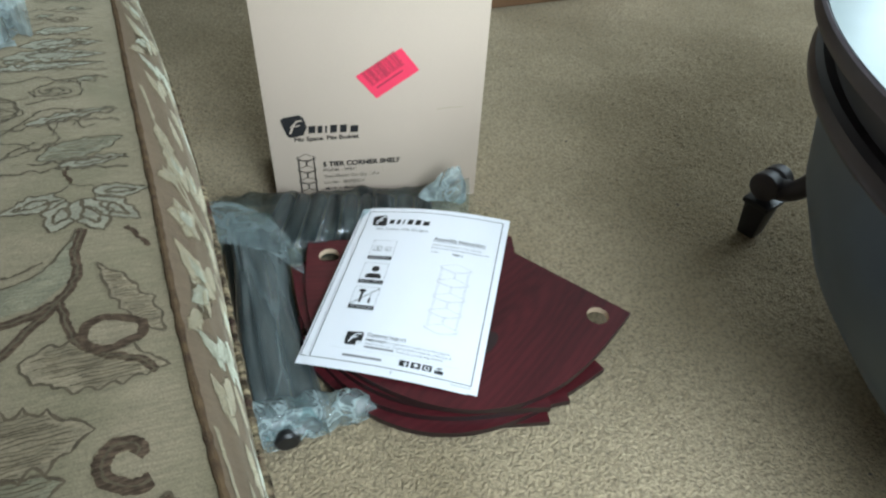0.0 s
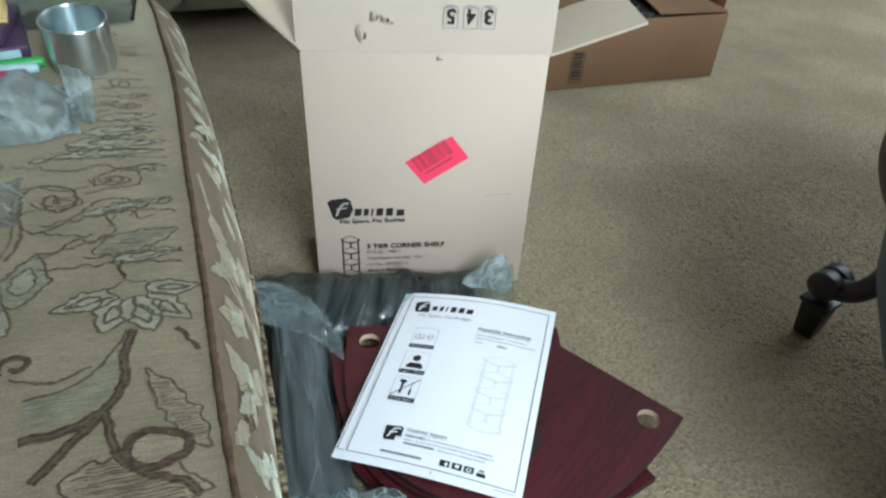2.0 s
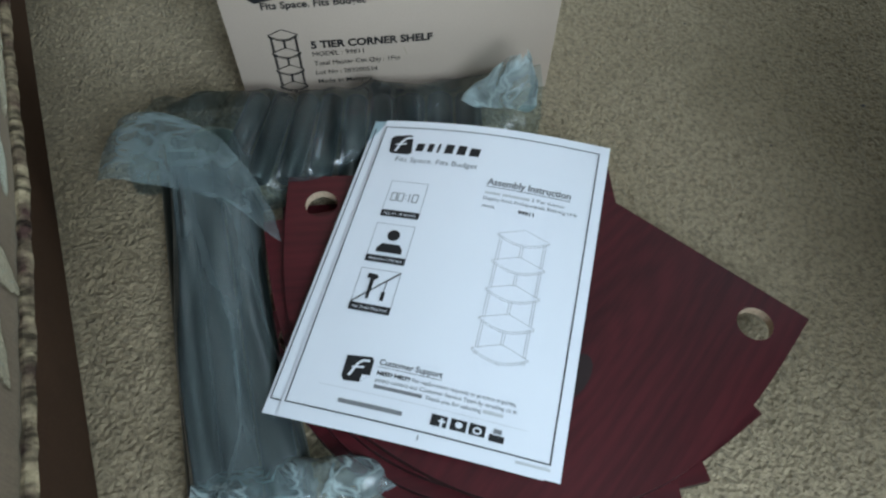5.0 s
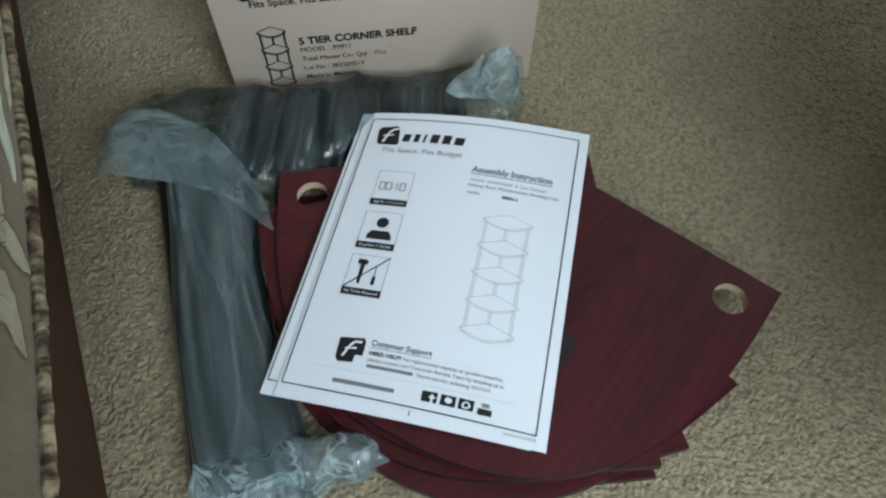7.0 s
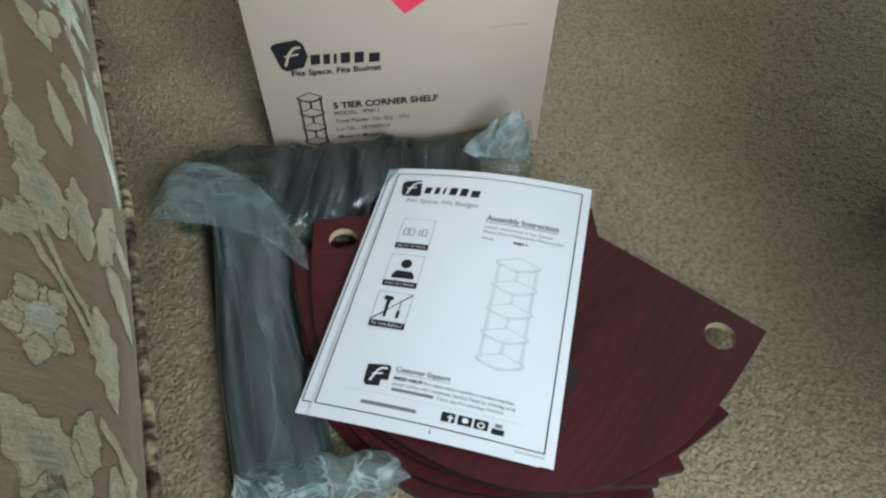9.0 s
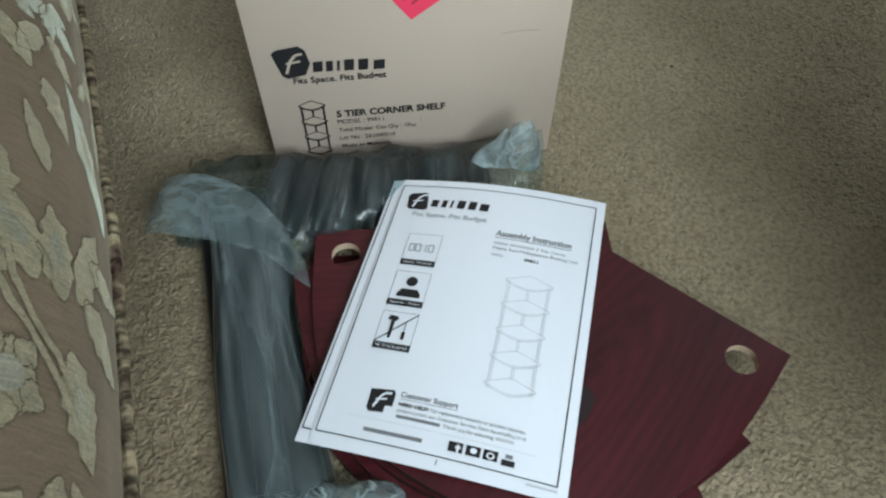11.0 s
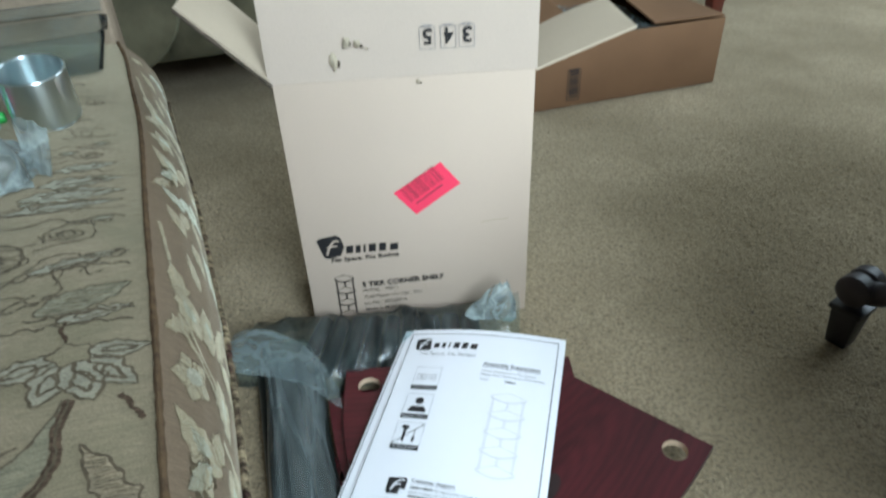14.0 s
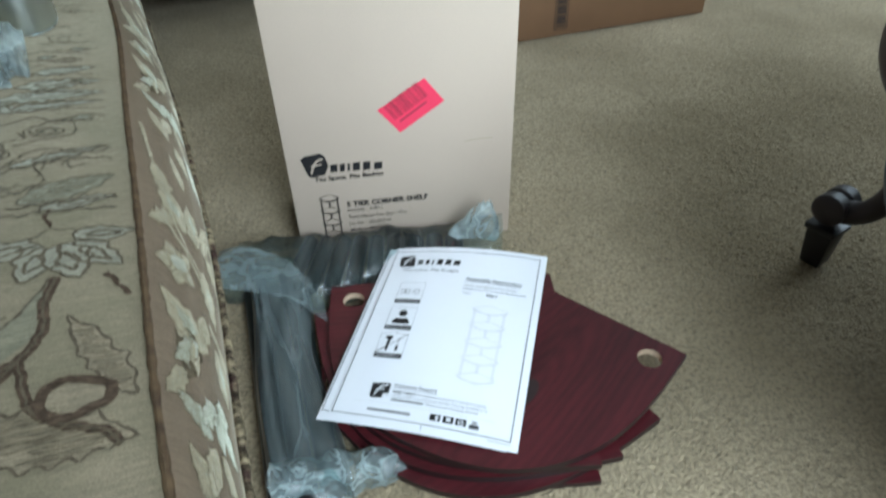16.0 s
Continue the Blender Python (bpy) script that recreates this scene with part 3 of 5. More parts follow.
def shelf_drawing(x0, x1, y0, y1, tiers, lean=0.0):
    """Line drawing of a corner rack: quarter-round tiers on three posts."""
    out = []
    w, d = x1 - x0, (y1 - y0) / tiers * 0.62
    step = (y1 - y0 - d) / (tiers - 0.85)
    for k in range(tiers):
        y = y1 - d * 0.5 - k * step
        arc = [(x0 + w * i / 12, y - d * 0.46 * math.sin(math.pi * i / 12) ** 0.9) for i in range(13)]
        out += [[arc[0], (x0 + w * 0.5, y + d * 0.5), arc[-1]], arc, [arc[0]] + [(p[0], p[1] - 0.0016) for p in arc] + [arc[-1]]]
        last = k == tiers - 1
        for px, py in ((0.08, 0.03), (0.92, 0.03), (0.5, -0.5)):
            for e in (-0.022, 0.022):
                x = x0 + w * (px + e)
                if last:
                    out.append([(x, y + d * (-0.5 if px == 0.5 else -0.14)), (x, y - d * (0.66 if px == 0.5 else 0.34))])
                elif px == 0.5:
                    out.append([(x, y - d * 0.5), (x, y - step + d * 0.42)])
                else:
                    out.append([(x, y - d * 0.14), (x, y - step + d * py)])
    return out


carton()


# ---- shelf boards ----
LEG, T_BOARD = 0.300, 0.009


def board_mesh():
    """Corner board with a full bowed front and three drilled holes, apex at the origin, legs along +x and -y."""
    holes = [(LEG - 0.032, -0.032), (0.032, 0.032 - LEG), (0.036, -0.036)]
    bow = [radians(a) for a in np.linspace(0, 90, 45)]
    outline = [(0, 0)] + [(LEG * math.cos(a) ** (2 / 3.05), -LEG * math.sin(a) ** (2 / 3.05)) for a in bow]
    bm = bmesh.new()
    edges = []
    for loop in [outline] + [oval(hx, hy, 0.0145, 0.0145, 24) for hx, hy in holes]:
        vs = [bm.verts.new((x, y, 0)) for x, y in loop]
        edges += [bm.edges.new((a, b)) for a, b in zip(vs, vs[1:] + vs[:1])]
    bmesh.ops.triangle_fill(bm, use_beauty=True, use_dissolve=False, edges=edges)
    for f in list(bm.faces):
        c = f.calc_center_median()
        if any(math.hypot(c.x - hx, c.y - hy) < 0.0142 for hx, hy in holes):
            bm.faces.remove(f)
    bmesh.ops.recalc_face_normals(bm, faces=bm.faces[:])
    if bm.faces[0].normal.z < 0:
        bmesh.ops.reverse_faces(bm, faces=bm.faces[:])
    r = bmesh.ops.extrude_face_region(bm, geom=bm.faces[:])
    for v in [g for g in r["geom"] if isinstance(g, bmesh.types.BMVert)]:
        v.co.z += T_BOARD
    bmesh.ops.recalc_face_normals(bm, faces=bm.faces[:])
    for f in bm.faces:
        c = f.calc_center_median()
        if abs(f.normal.z) > 0.5:
            f.material_index = 0
        elif any(math.hypot(c.x - hx, c.y - hy) < 0.0152 for hx, hy in holes):
            f.material_index = 2
        else:
            f.material_index = 1
    me = bpy.data.meshes.new("shelf_board")
    bm.to_mesh(me)
    bm.free()
    for m in (CHERRY, EDGE, CHIP):
        me.materials.append(m)
    return me


BOARD = board_mesh()
for i, (x, y, a) in enumerate(((0.034, 0.829, -34.0), (0.129, 0.809, -82.3), (0.102, 0.815, -72.0), (0.050, 0.816, -49.5), (0.120, 0.806, -80.0))):
    b = hang("shelf_board", BOARD, None, smooth=False)
    b.matrix_world = pose(x, y, 0.0318 - i * (T_BOARD + 0.0003), 0, 0, a)
    tagged(b, "dark cherry quarter-round shelf board with drilled corner holes" if i else "topmost dark cherry quarter-round shelf board with wood grain", "shelf board", "stacked corner shelf boards")
    if i == 0:
        part("knot", flat([oval(0.179, -0.165, 0.012, 0.024, 20)]), EDGE, b, "dark printed knot").location.z = T_BOARD + 0.0004


# ---- instruction booklet ----
BOOK = pose(-0.138, 0.543, 0, 0, 0, -8.2)


def book_z(x, y):
    """Height of the loosely arched paper over the boards."""
    s, t = min(max(x / 0.2215, 0), 1), y / 0.297
    return 0.0427 + 0.021 * s * t + 0.009 * math.sin(math.pi * s) * (0.6 + 0.4 * t)


def booklet():
    bk = thing("instruction_booklet", BOOK, "white printed assembly booklet lying arched on the shelf boards", "booklet")
    for x0, drop, y0 in ((0.0, 0.0012, 0.0), (0.0115, 0.0, 0.0005)):
        bm = surface(lambda u, v: (x0 + 0.21 * u, y0 + 0.297 * v, book_z(x0 + 0.21 * u, 0.297 * v) - drop), 20, 24, thick=0.0005)
        part("sheet", bm, PAPER, bk)

    def onto(bm, lift=0.0007):
        bmesh.ops.subdivide_edges(bm, edges=[e for e in bm.edges if e.calc_length() > 0.02], cuts=6)
        for v in bm.verts:
            v.co = Vector((v.co.x, v.co.y, book_z(v.co.x, v.co.y) + lift))
        return bm

    def put(bm, m=INK, lift=0.0007):
        return part("print", onto(bm, lift), m, bk, smooth=False)
    box = [(0.0145, 0.0115), (0.2125, 0.011), (0.2125, 0.288), (0.0135, 0.2885), (0.0145, 0.0115)]
    put(flat(sum((stroke([(a[0] + (b[0] - a[0]) * k / 12, a[1] + (b[1] - a[1]) * k / 12) for k in range(13)], 0.0009) for a, b in zip(box, box[1:])), [])))
    put(flat(stroke([(0.0038 - 0.001 * k / 20, 0.285 - 0.2735 * k / 20) for k in range(21)] + [(0.0110, 0.0115)], 0.0009)), INK, 0.0002)
    # emblem and the shapes of the word mark
    put(flat([[(0.0225, 0.274), (0.025, 0.2775), (0.040, 0.2795), (0.043, 0.278), (0.046, 0.258), (0.043, 0.256), (0.027, 0.2565), (0.0245, 0.259)]]))
    put(flat(stroke([(0.030, 0.259), (0.034, 0.271), (0.038, 0.2755), (0.044, 0.276)], 0.0022) + stroke([(0.0285, 0.267), (0.039, 0.2685)], 0.0016)), PAPER, 0.0010)
    word = []
    for x, w, h in ((0.0485, 0.0070, 0.0090), (0.0595, 0.0050, 0.0095), (0.0685, 0.0022, 0.0100), (0.0755, 0.0078, 0.0105), (0.0870, 0.0078, 0.0105), (0.0985, 0.0090, 0.0090)):
        word += [[(x, 0.261), (x + w, 0.261), (x + w + 0.001, 0.261 + h), (x + 0.001, 0.261 + h)]]
    put(flat(word))
    put(letters("Fits Space. Fits Budget", 0.0055, 0.033, 0.2475, width=0.076, bold=0.0), INK_GREY)
    # three pictogram panels
    for y0, y1, cap in ((0.1863, 0.2245, "Approx. 10 minutes"), (0.140, 0.1785, "Requires 1 Person"), (0.0942, 0.133, "No Tools Required")):
        put(flat(stroke([(0.037, y0), (0.0705, y0), (0.0705, y1), (0.037, y1), (0.037, y0)], 0.0004)), INK_GREY)
        put(flat(bar(0.0368, y0, 0.0708, y0 + 0.0066, 4)), INK, 0.0008)
        put(letters(cap, 0.0027, 0.0395, y0 + 0.0020, width=0.0285), PAPER, 0.0011)
    digits = []
    seg = {"0": "abcdef", "1": "bc"}
    for ch, x in (("0", 0.0412), ("0", 0.0474), ("1", 0.0528), ("0", 0.0603)):
        w, h, y = 0.0046, 0.0082, 0.2035
        lines = dict(a=((0, h), (w, h)), b=((w, h), (w, h / 2)), c=((w, h / 2), (w, 0)), d=((0, 0), (w, 0)), e=((0, 0), (0, h / 2)), f=((0, h / 2), (0, h)))
        for s in seg[ch]:
            digits += stroke([(x + q[0], y + q[1]) for q in lines[s]], 0.0009)
    digits += bar(0.0539, 0.2055, 0.0547, 0.2064) + bar(0.0539, 0.2092, 0.0547, 0.2101)
    put(flat(digits), INK_GREY)
    put(flat([oval(0.0545, 0.1675, 0.0054, 0.0054, 20), [(0.0435, 0.150), (0.0655, 0.150), (0.0655, 0.154), (0.062, 0.1588), (0.047, 0.1588), (0.0435, 0.154)]]))
    tool = [[(0.0475, 0.1055), (0.0500, 0.1055), (0.0505, 0.124), (0.0470, 0.124)], [(0.0435, 0.1245), (0.0515, 0.1235), (0.0535, 0.126), (0.0515, 0.1285), (0.0445, 0.1290)], [(0.0595, 0.1055), (0.0625, 0.1055), (0.0625, 0.1135), (0.0595, 0.1135)]]
    put(flat(tool + stroke([(0.061, 0.1135), (0.061, 0.125)], 0.0007) + stroke([(0.0372, 0.1013), (0.0703, 0.1326)], 0.0010)))
    # right column
    put(letters("Assembly Instruction", 0.0066, 0.1208, 0.2335, width=0.0735, bold=0.035), INK_GREY)
    put(flat(bar(0.1208, 0.2310, 0.1943, 0.2317, 6)), INK_GREY)
    put(flat(bar(0.1210, 0.2235, 0.1345, 0.2259, 2)), INK_PALE)
    put(flat(bar(0.1365, 0.2235, 0.1600, 0.2259, 3)), INK_PALE)
    put(letters("5 Tier Corner", 0.0032, 0.1622, 0.2233, width=0.0285), INK_GREY)
    put(letters("Display Rack Multipurpose Shelving Unit", 0.0032, 0.1207, 0.2175, width=0.0815), INK_GREY)
    put(letters("MODEL", 0.0026, 0.1213, 0.2095, width=0.0115), INK_GREY)
    put(letters("99811", 0.0034, 0.1525, 0.2088, width=0.0135, bold=0.03), INK)
    put(flat(sum((stroke(s, 0.0005) for s in shelf_drawing(0.140, 0.184, 0.071, 0.194, 5)), [])), INK_PALE)
    # foot of the page
    put(flat([[(0.049, 0.056), (0.0685, 0.058), (0.0705, 0.055), (0.0705, 0.0435), (0.064, 0.037), (0.052, 0.036), (0.0495, 0.039)]]))
    put(flat(stroke([(0.0545, 0.0405), (0.059, 0.051), (0.062, 0.054), (0.0675, 0.0545)], 0.0019) + stroke([(0.055, 0.0475), (0.0645, 0.049)], 0.0015) + [[(0.064, 0.037), (0.0705, 0.0435), (0.0645, 0.0430)]]), PAPER, 0.0010)
    put(letters("Customer Support", 0.0046, 0.0748, 0.0535, width=0.0490, bold=0.03), INK_GREY)
    put(flat(bar(0.0748, 0.0515, 0.1238, 0.0519, 5)), INK_GREY)
    put(letters("NEED HELP?", 0.0031, 0.0752, 0.0455, width=0.0255, bold=0.035), INK)
    put(letters("For replacement requests or product inquiries,", 0.0031, 0.1025, 0.0455, width=0.079), INK_GREY)
    put(letters("please contact our Customer Service Team by emailing us at", 0.0031, 0.0755, 0.0402, width=0.1075), INK_GREY)
    put(flat(bar(0.0757, 0.0350, 0.1125, 0.0376, 4)), INK_GREY)
    put(letters("Thank you for selecting", 0.0031, 0.1150, 0.0348, width=0.0420), INK_GREY)
    put(flat(bar(0.1585, 0.0350, 0.1735, 0.0374, 2)), INK_PALE)
    put(flat(bar(0.0352, 0.0300, 0.193, 0.0303, 10)), INK_PALE)
    put(flat(bar(0.0528, 0.0190, 0.1015, 0.0222, 6)), INK_GREY)
    for x in (0.1232, 0.1375, 0.1515):
        put(flat(bar(x, 0.0178, x + 0.0117, 0.0260)))
    put(flat([oval(0.1436, 0.0222, 0.0028, 0.0024, 14), oval(0.1573, 0.0214, 0.0034, 0.0028, 14)] + bar(0.1300, 0.0178, 0.1318, 0.0242) + bar(0.1285, 0.0212, 0.1335, 0.0226)), PAPER, 0.0010)
    put(flat([oval(0.1573, 0.0214, 0.0020, 0.0016, 12)]), INK, 0.0012)
    put(flat(bar(0.1665, 0.0168, 0.1772, 0.0216)), INK)
    put(flat(bar(0.1690, 0.0228, 0.1748, 0.0260)), INK_GREY)
    put(letters("1", 0.0036, 0.1155, 0.0048, bold=0.03), INK)
    put(flat(bar(0.188, 0.0062, 0.213, 0.0080, 3)), INK_PALE)
    return bk


booklet()


# ---- bag of tubes ----
def tube(m, length, label, r=0.0135, capped=True):
    t = thing("tube", m, label, "tube", "tubes in the bag")
    bm = lathe([(0.0005, 0.001), (r * 0.8, 0.0), (r, 0.003), (r, length - 0.003), (r * 0.8, length), (0.0005, length - 0.001)], 20)
    part("shaft", bm, TUBE, t)
    if capped:
        part("end_cap", lathe([(0.0005, -0.006), (r * 0.9, -0.006), (r * 1.12, -0.003), (r * 1.12, 0.004), (r, 0.006)], 20), CAP, t, "black plastic end cap")
    return t


def lying(x0, y0, x1, y1, z):
    d = Vector((x1 - x0, y1 - y0, 0)).normalized()
    q = d.to_track_quat("Z", "Y")
    return Matrix.Translation((x0, y0, z)) @ q.to_matrix().to_4x4()


for k, (x0, y0, x1, y1) in enumerate(((-0.160, 0.459, -0.284, 0.777), (-0.131, 0.456, -0.255, 0.774), (-0.106, 0.470, -0.230, 0.788))):
    tube(lying(x0, y0, x1, y1, 0.0135), 0.34, "dark plastic rack tube lying in a clear bag", capped=k == 1)
# short tubes fanned out against the carton
for k in range(4):
    x = -0.092 + 0.0285 * k
    y = 0.890 + 0.17 * (x + 0.1)
    tube(lying(x - 0.004, y, x + 0.003 * k, 0.80, 0.0140), 0.062, "short dark rack tube lying in a clear bag", capped=False)
for k in range(7):
    x = -0.228 + 0.0240 * k
    d = Vector((0.006 * (k - 3), -0.098, -0.018)).normalized()
    m = Matrix.Translation((x + 0.012, 0.864 + 0.012 * k / 6, 0.034)) @ d.to_track_quat("Z", "Y").to_matrix().to_4x4()
    tube(m, 0.096, "short dark rack tube leaning in a clear bag", r=0.0115, capped=False)


def plastic_bag():
    bag = thing("plastic_bag", pose(-0.2, 0.65, 0), "crumpled clear plastic bag round the dark tubes", "bag")
    o = Vector((-0.2, 0.65, 0))

    def crumple(p, s, amp):
        return Vector([noise.noise(p * s + Vector((7.1 * k, 3, 1))) + 0.5 * noise.noise(p * s * 2.3 + Vector((k, 5, 9))) for k in range(3)]) * amp

    def pleats(a, v, n, amp):
        return amp * (math.sin(n * a + 3 * math.sin(2.3 * v) + 1.0) + 0.6 * math.sin(1.7 * n * a + 5 * v))

    # the long sleeve lies in its own axes, y along the tubes
    lay = pose(-0.138, 0.450, 0, 0, 0, 21.3)

    def left(u, v):
        y = 0.372 * v
        side = 2 * u - 1
        w = 0.052 + 0.006 * (1 - v) ** 3 + 0.004 * math.sin(9 * v) if side > 0 else 0.026 + 0.004 * math.sin(4 * v + 1)
        x = w * math.copysign(abs(side) ** 0.8, side)
        h = (0.036 + 0.008 * v) * (1 - abs(side) ** 4.5) ** 0.6 * (1 - 0.45 * max(0, 1 - v * 9) ** 2)
        return Vector((x + pleats(6 * v, u, 1.0, 0.0012), y, max(0.0015, 0.003 + h + pleats(9 * u, 2 * v, 2.2, 0.0013) * (1 - abs(side) ** 3) + 0.0025 * noise.noise(Vector((14 * x, 7 * y, 2))))))
    part("sleeve", surface(left, 70, 90), SLEEVE_FILM, bag).matrix_local = Matrix.Translation(-o) @ lay

    def back(u, v):
        # drawn over the short tubes along the carton, gathered in pleats
        c = Vector((-0.318, 0.808, 0)).lerp(Vector((0.062, 0.893, 0)), v)
        w = 0.046 + 0.008 * math.sin(7 * v + 1)
        a = math.pi * u
        h = 0.041 + 0.010 * math.exp(-((v - 0.40) / 0.2) ** 2) + 0.004 * math.sin(13 * v) + 0.018 * math.exp(-((v - 0.93) / 0.05) ** 2) * math.sin(a)
        front = 0.046 * max(0.0, math.cos(a)) * min(1, max(0, (0.66 - v) / 0.2)) * min(1, max(0, (v - 0.10) / 0.15))
        p = c + Vector((pleats(20 * v, u, 2.0, 0.0015), -math.cos(a) * w - front, 0.004 + math.sin(a) ** 0.6 * (h + pleats(21 * v, 1.5 * u, 2.0, 0.0030))))
        q = p + crumple(p, 15, 0.0035) - o
        q.z = max(q.z, 0.0015)
        return q
    part("sleeve", surface(back, 46, 200), GATHER_FILM, bag)

    top = spline([(-0.330, 0.800, 0), (-0.265, 0.803, 0), (-0.208, 0.766, 0), (-0.163, 0.706, 0)], 10)
    low = spline([(-0.336, 0.744, 0), (-0.272, 0.735, 0), (-0.210, 0.722, 0), (-0.158, 0.692, 0)], 10)

    def lip(u, v):
        # loose mouth of the bag folded down over the bend, its upper edge rolled into a bead
        k = v * 30
        i = min(int(k), 29)
        a, b = top[i].lerp(top[i + 1], k - i), low[i].lerp(low[i + 1], k - i)
        p = a.lerp(b, u)
        bead = math.exp(-(u / 0.13) ** 2)
        p.z = 0.060 - 0.003 * v + 0.007 * math.sin(math.pi * min(1, u * 1.2)) + 0.006 * bead - 0.014 * u ** 2 - 0.012 * max(0, 1 - v * 9) ** 2
        return p + crumple(p, 15, 0.0042) - o
    part("mouth", surface(lip, 44, 80), LIP_FILM, bag, "rolled milky mouth of the bag")
    def spike(u, v):
        # twisted corner that stands up by the carton
        c = Vector((0.020, 0.872, 0.040)).lerp(Vector((0.038, 0.880, 0.104)), v)
        w = 0.036 * (1 - v) ** 0.8 + 0.004
        a = math.pi * (0.05 + 1.15 * u)
        p = c + Vector((-math.cos(a) * w, -0.012 * math.sin(a), 0.008 * math.sin(a) + 0.003 * math.sin(17 * u + 4 * v)))
        return p + crumple(p, 30, 0.0045) - o
    part("corner", surface(spike, 36, 36), SPIKE_FILM, bag, "twisted upright corner of film")

    def tail(u, v):
        # gathered end in front, lying on the carpet beside the boards
        c = Vector((-0.168, 0.470, 0)).lerp(Vector((-0.040, 0.520, 0)), v)
        a = math.pi * u
        w = 0.030 * (1 - 0.45 * v)
        p = c + Vector((0.3 * math.cos(a) * w, -math.cos(a) * w, 0.003 + math.sin(a) * (0.046 - 0.028 * v) + 0.0035 * math.sin(21 * v + 6 * u)))
        q = p + crumple(p, 34, 0.0050) - o
        q.z = max(q.z, 0.0015)
        return q
    part("gathered_end", surface(tail, 60, 90), CRINKLE_FILM, bag, "gathered crinkled end of film")


plastic_bag()


packet = thing("hardware_packet", pose(-0.256, 0.808, 0.004, 0, 0, 30), "small crumpled cream paper packet inside the bag", "packet")
part("body", surface(lambda u, v: (0.028 * math.sin(math.pi * v) * math.cos(2 * math.pi * u), 0.020 * math.sin(math.pi * v) * math.sin(2 * math.pi * u), 0.016 - 0.016 * math.cos(math.pi * v) + 0.006 * noise.noise(Vector((3 * math.cos(6.28 * u), 3 * math.sin(6.28 * u), 5 * v)))), 14, 8, True), CREAM_PAPER, packet, smooth=False)


# ---- patterned sofa ----
SOFA = pose(-0.074, 0.209, 0, 0, 0, 118.2)     # x along the front edge, y into the seat
PROFILE = [(-0.041, 0.256), (-0.046, 0.275), (-0.046, 0.297), (-0.040, 0.322), (-0.029, 0.345), (-0.013, 0.364), (0.0, 0.374)]


def edge_lead(s):
    """How far the upper cord stands out in front of the seat line."""
    k = min(max((s - 0.3) / 0.4, 0), 1)
    return 0.009 + 0.006 * k - 0.010 * min(max((s - 0.85) / 0.13, 0), 1) ** 2


def front_place(s, t):
    """A place on the bowed front of the seat; t runs from the lower cord to the upper one."""
    x = min(max(t, 0), 1) * (len(PROFILE) - 1)
    i = min(int(x), len(PROFILE) - 2)
    (y0, z0), (y1, z1) = PROFILE[i], PROFILE[i + 1]
    wob = 0.003 * math.sin(7 * s + 1) + 0.001 * math.sin(17 * s)
    swell = (0.025 + 0.045 * min(max(s, -0.2), 0.36 + 0.06 * s)) / 0.041
    lead = edge_lead(s) * min(max(t, 0), 1) ** 2
    return Vector((s, (y0 + (y1 - y0) * (x - i)) * swell + wob - lead, z0 + (z1 - z0) * (x - i)))


def seat_z(s, w):
    return 0.374 + 0.020 * (1 - math.exp(-max(w, 0) / 0.10)) + 0.002 * math.sin(6 * s) * min(1, w * 8) + 0.0015 * noise.noise(Vector((s * 9, w * 9, 0)))


S0, S1 = -0.47, 0.985


def sofa():
    so = thing("sofa", SOFA, "floral jacquard sofa seat with corded edges and plain tan arm", "sofa")
    def top(u, v):
        s = S0 + (S1 - S0) * u
        w = 0.003 * math.sin(7 * s + 1) + 0.80 * v ** 1.4 - edge_lead(s) * max(0, 1 - 2 * v)
        return (s, w, seat_z(s, w))
    part("seat_top", surface(top, 160, 40), FABRIC, so)
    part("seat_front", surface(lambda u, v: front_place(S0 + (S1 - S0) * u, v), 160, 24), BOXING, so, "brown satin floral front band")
    part("seat_core", block(S0, S1, 0.02, 0.80, 0.254, 0.370), BASECLOTH, so)
    part("seat_underside", surface(lambda u, v: front_place(S0 + (S1 - S0) * u, 0).lerp(Vector((S0 + (S1 - S0) * u, 0.05, 0.2535)), v), 80, 2), BASECLOTH, so)
    part("base", block(S0, S1 + 0.19, 0.028, 0.80, 0.006, 0.252, 0.006), BASECLOTH, so, "plain brown fabric base")
    rng = random.Random(5)
    for t, r in ((1.0, 0.0025), (0.13, 0.0034)):
        pts = [front_place(S0 + (S1 - S0) * k / 240, t) + Vector((0, -0.001 if t == 1 else -0.003, 0.001 if t == 1 else 0)) for k in range(241)]
        cord = part("cord", sweep(pts, [r * rng.uniform(0.75, 1.15) for _ in pts], 8), CORD if t == 1 else CORD_MIXED, so, "twisted multicolour edge cord")
    arm = surface(lambda u, v: arm_place(u, v), 40, 24)
    bmesh.ops.recalc_face_normals(arm, faces=arm.faces[:])
    part("arm", arm, WEAVE, so, "plain woven tan arm")
    return so


def arm_place(u, v):
    """Upright arm at the end of the seat, rounded over the top."""
    a = u * 2 - 1
    prof = [(1.0, 0.03), (0.985, 0.30), (0.975, 0.62), (1.0, 0.685), (1.06, 0.71), (1.12, 0.70), (1.17, 0.66), (1.18, 0.3), (1.18, 0.03)]
    x = v * (len(prof) - 1)
    i = min(int(x), len(prof) - 2)
    s = prof[i][0] + (prof[i + 1][0] - prof[i][0]) * (x - i)
    z = prof[i][1] + (prof[i + 1][1] - prof[i][1]) * (x - i)
    return Vector((s, 0.002 + 0.80 * u, z))


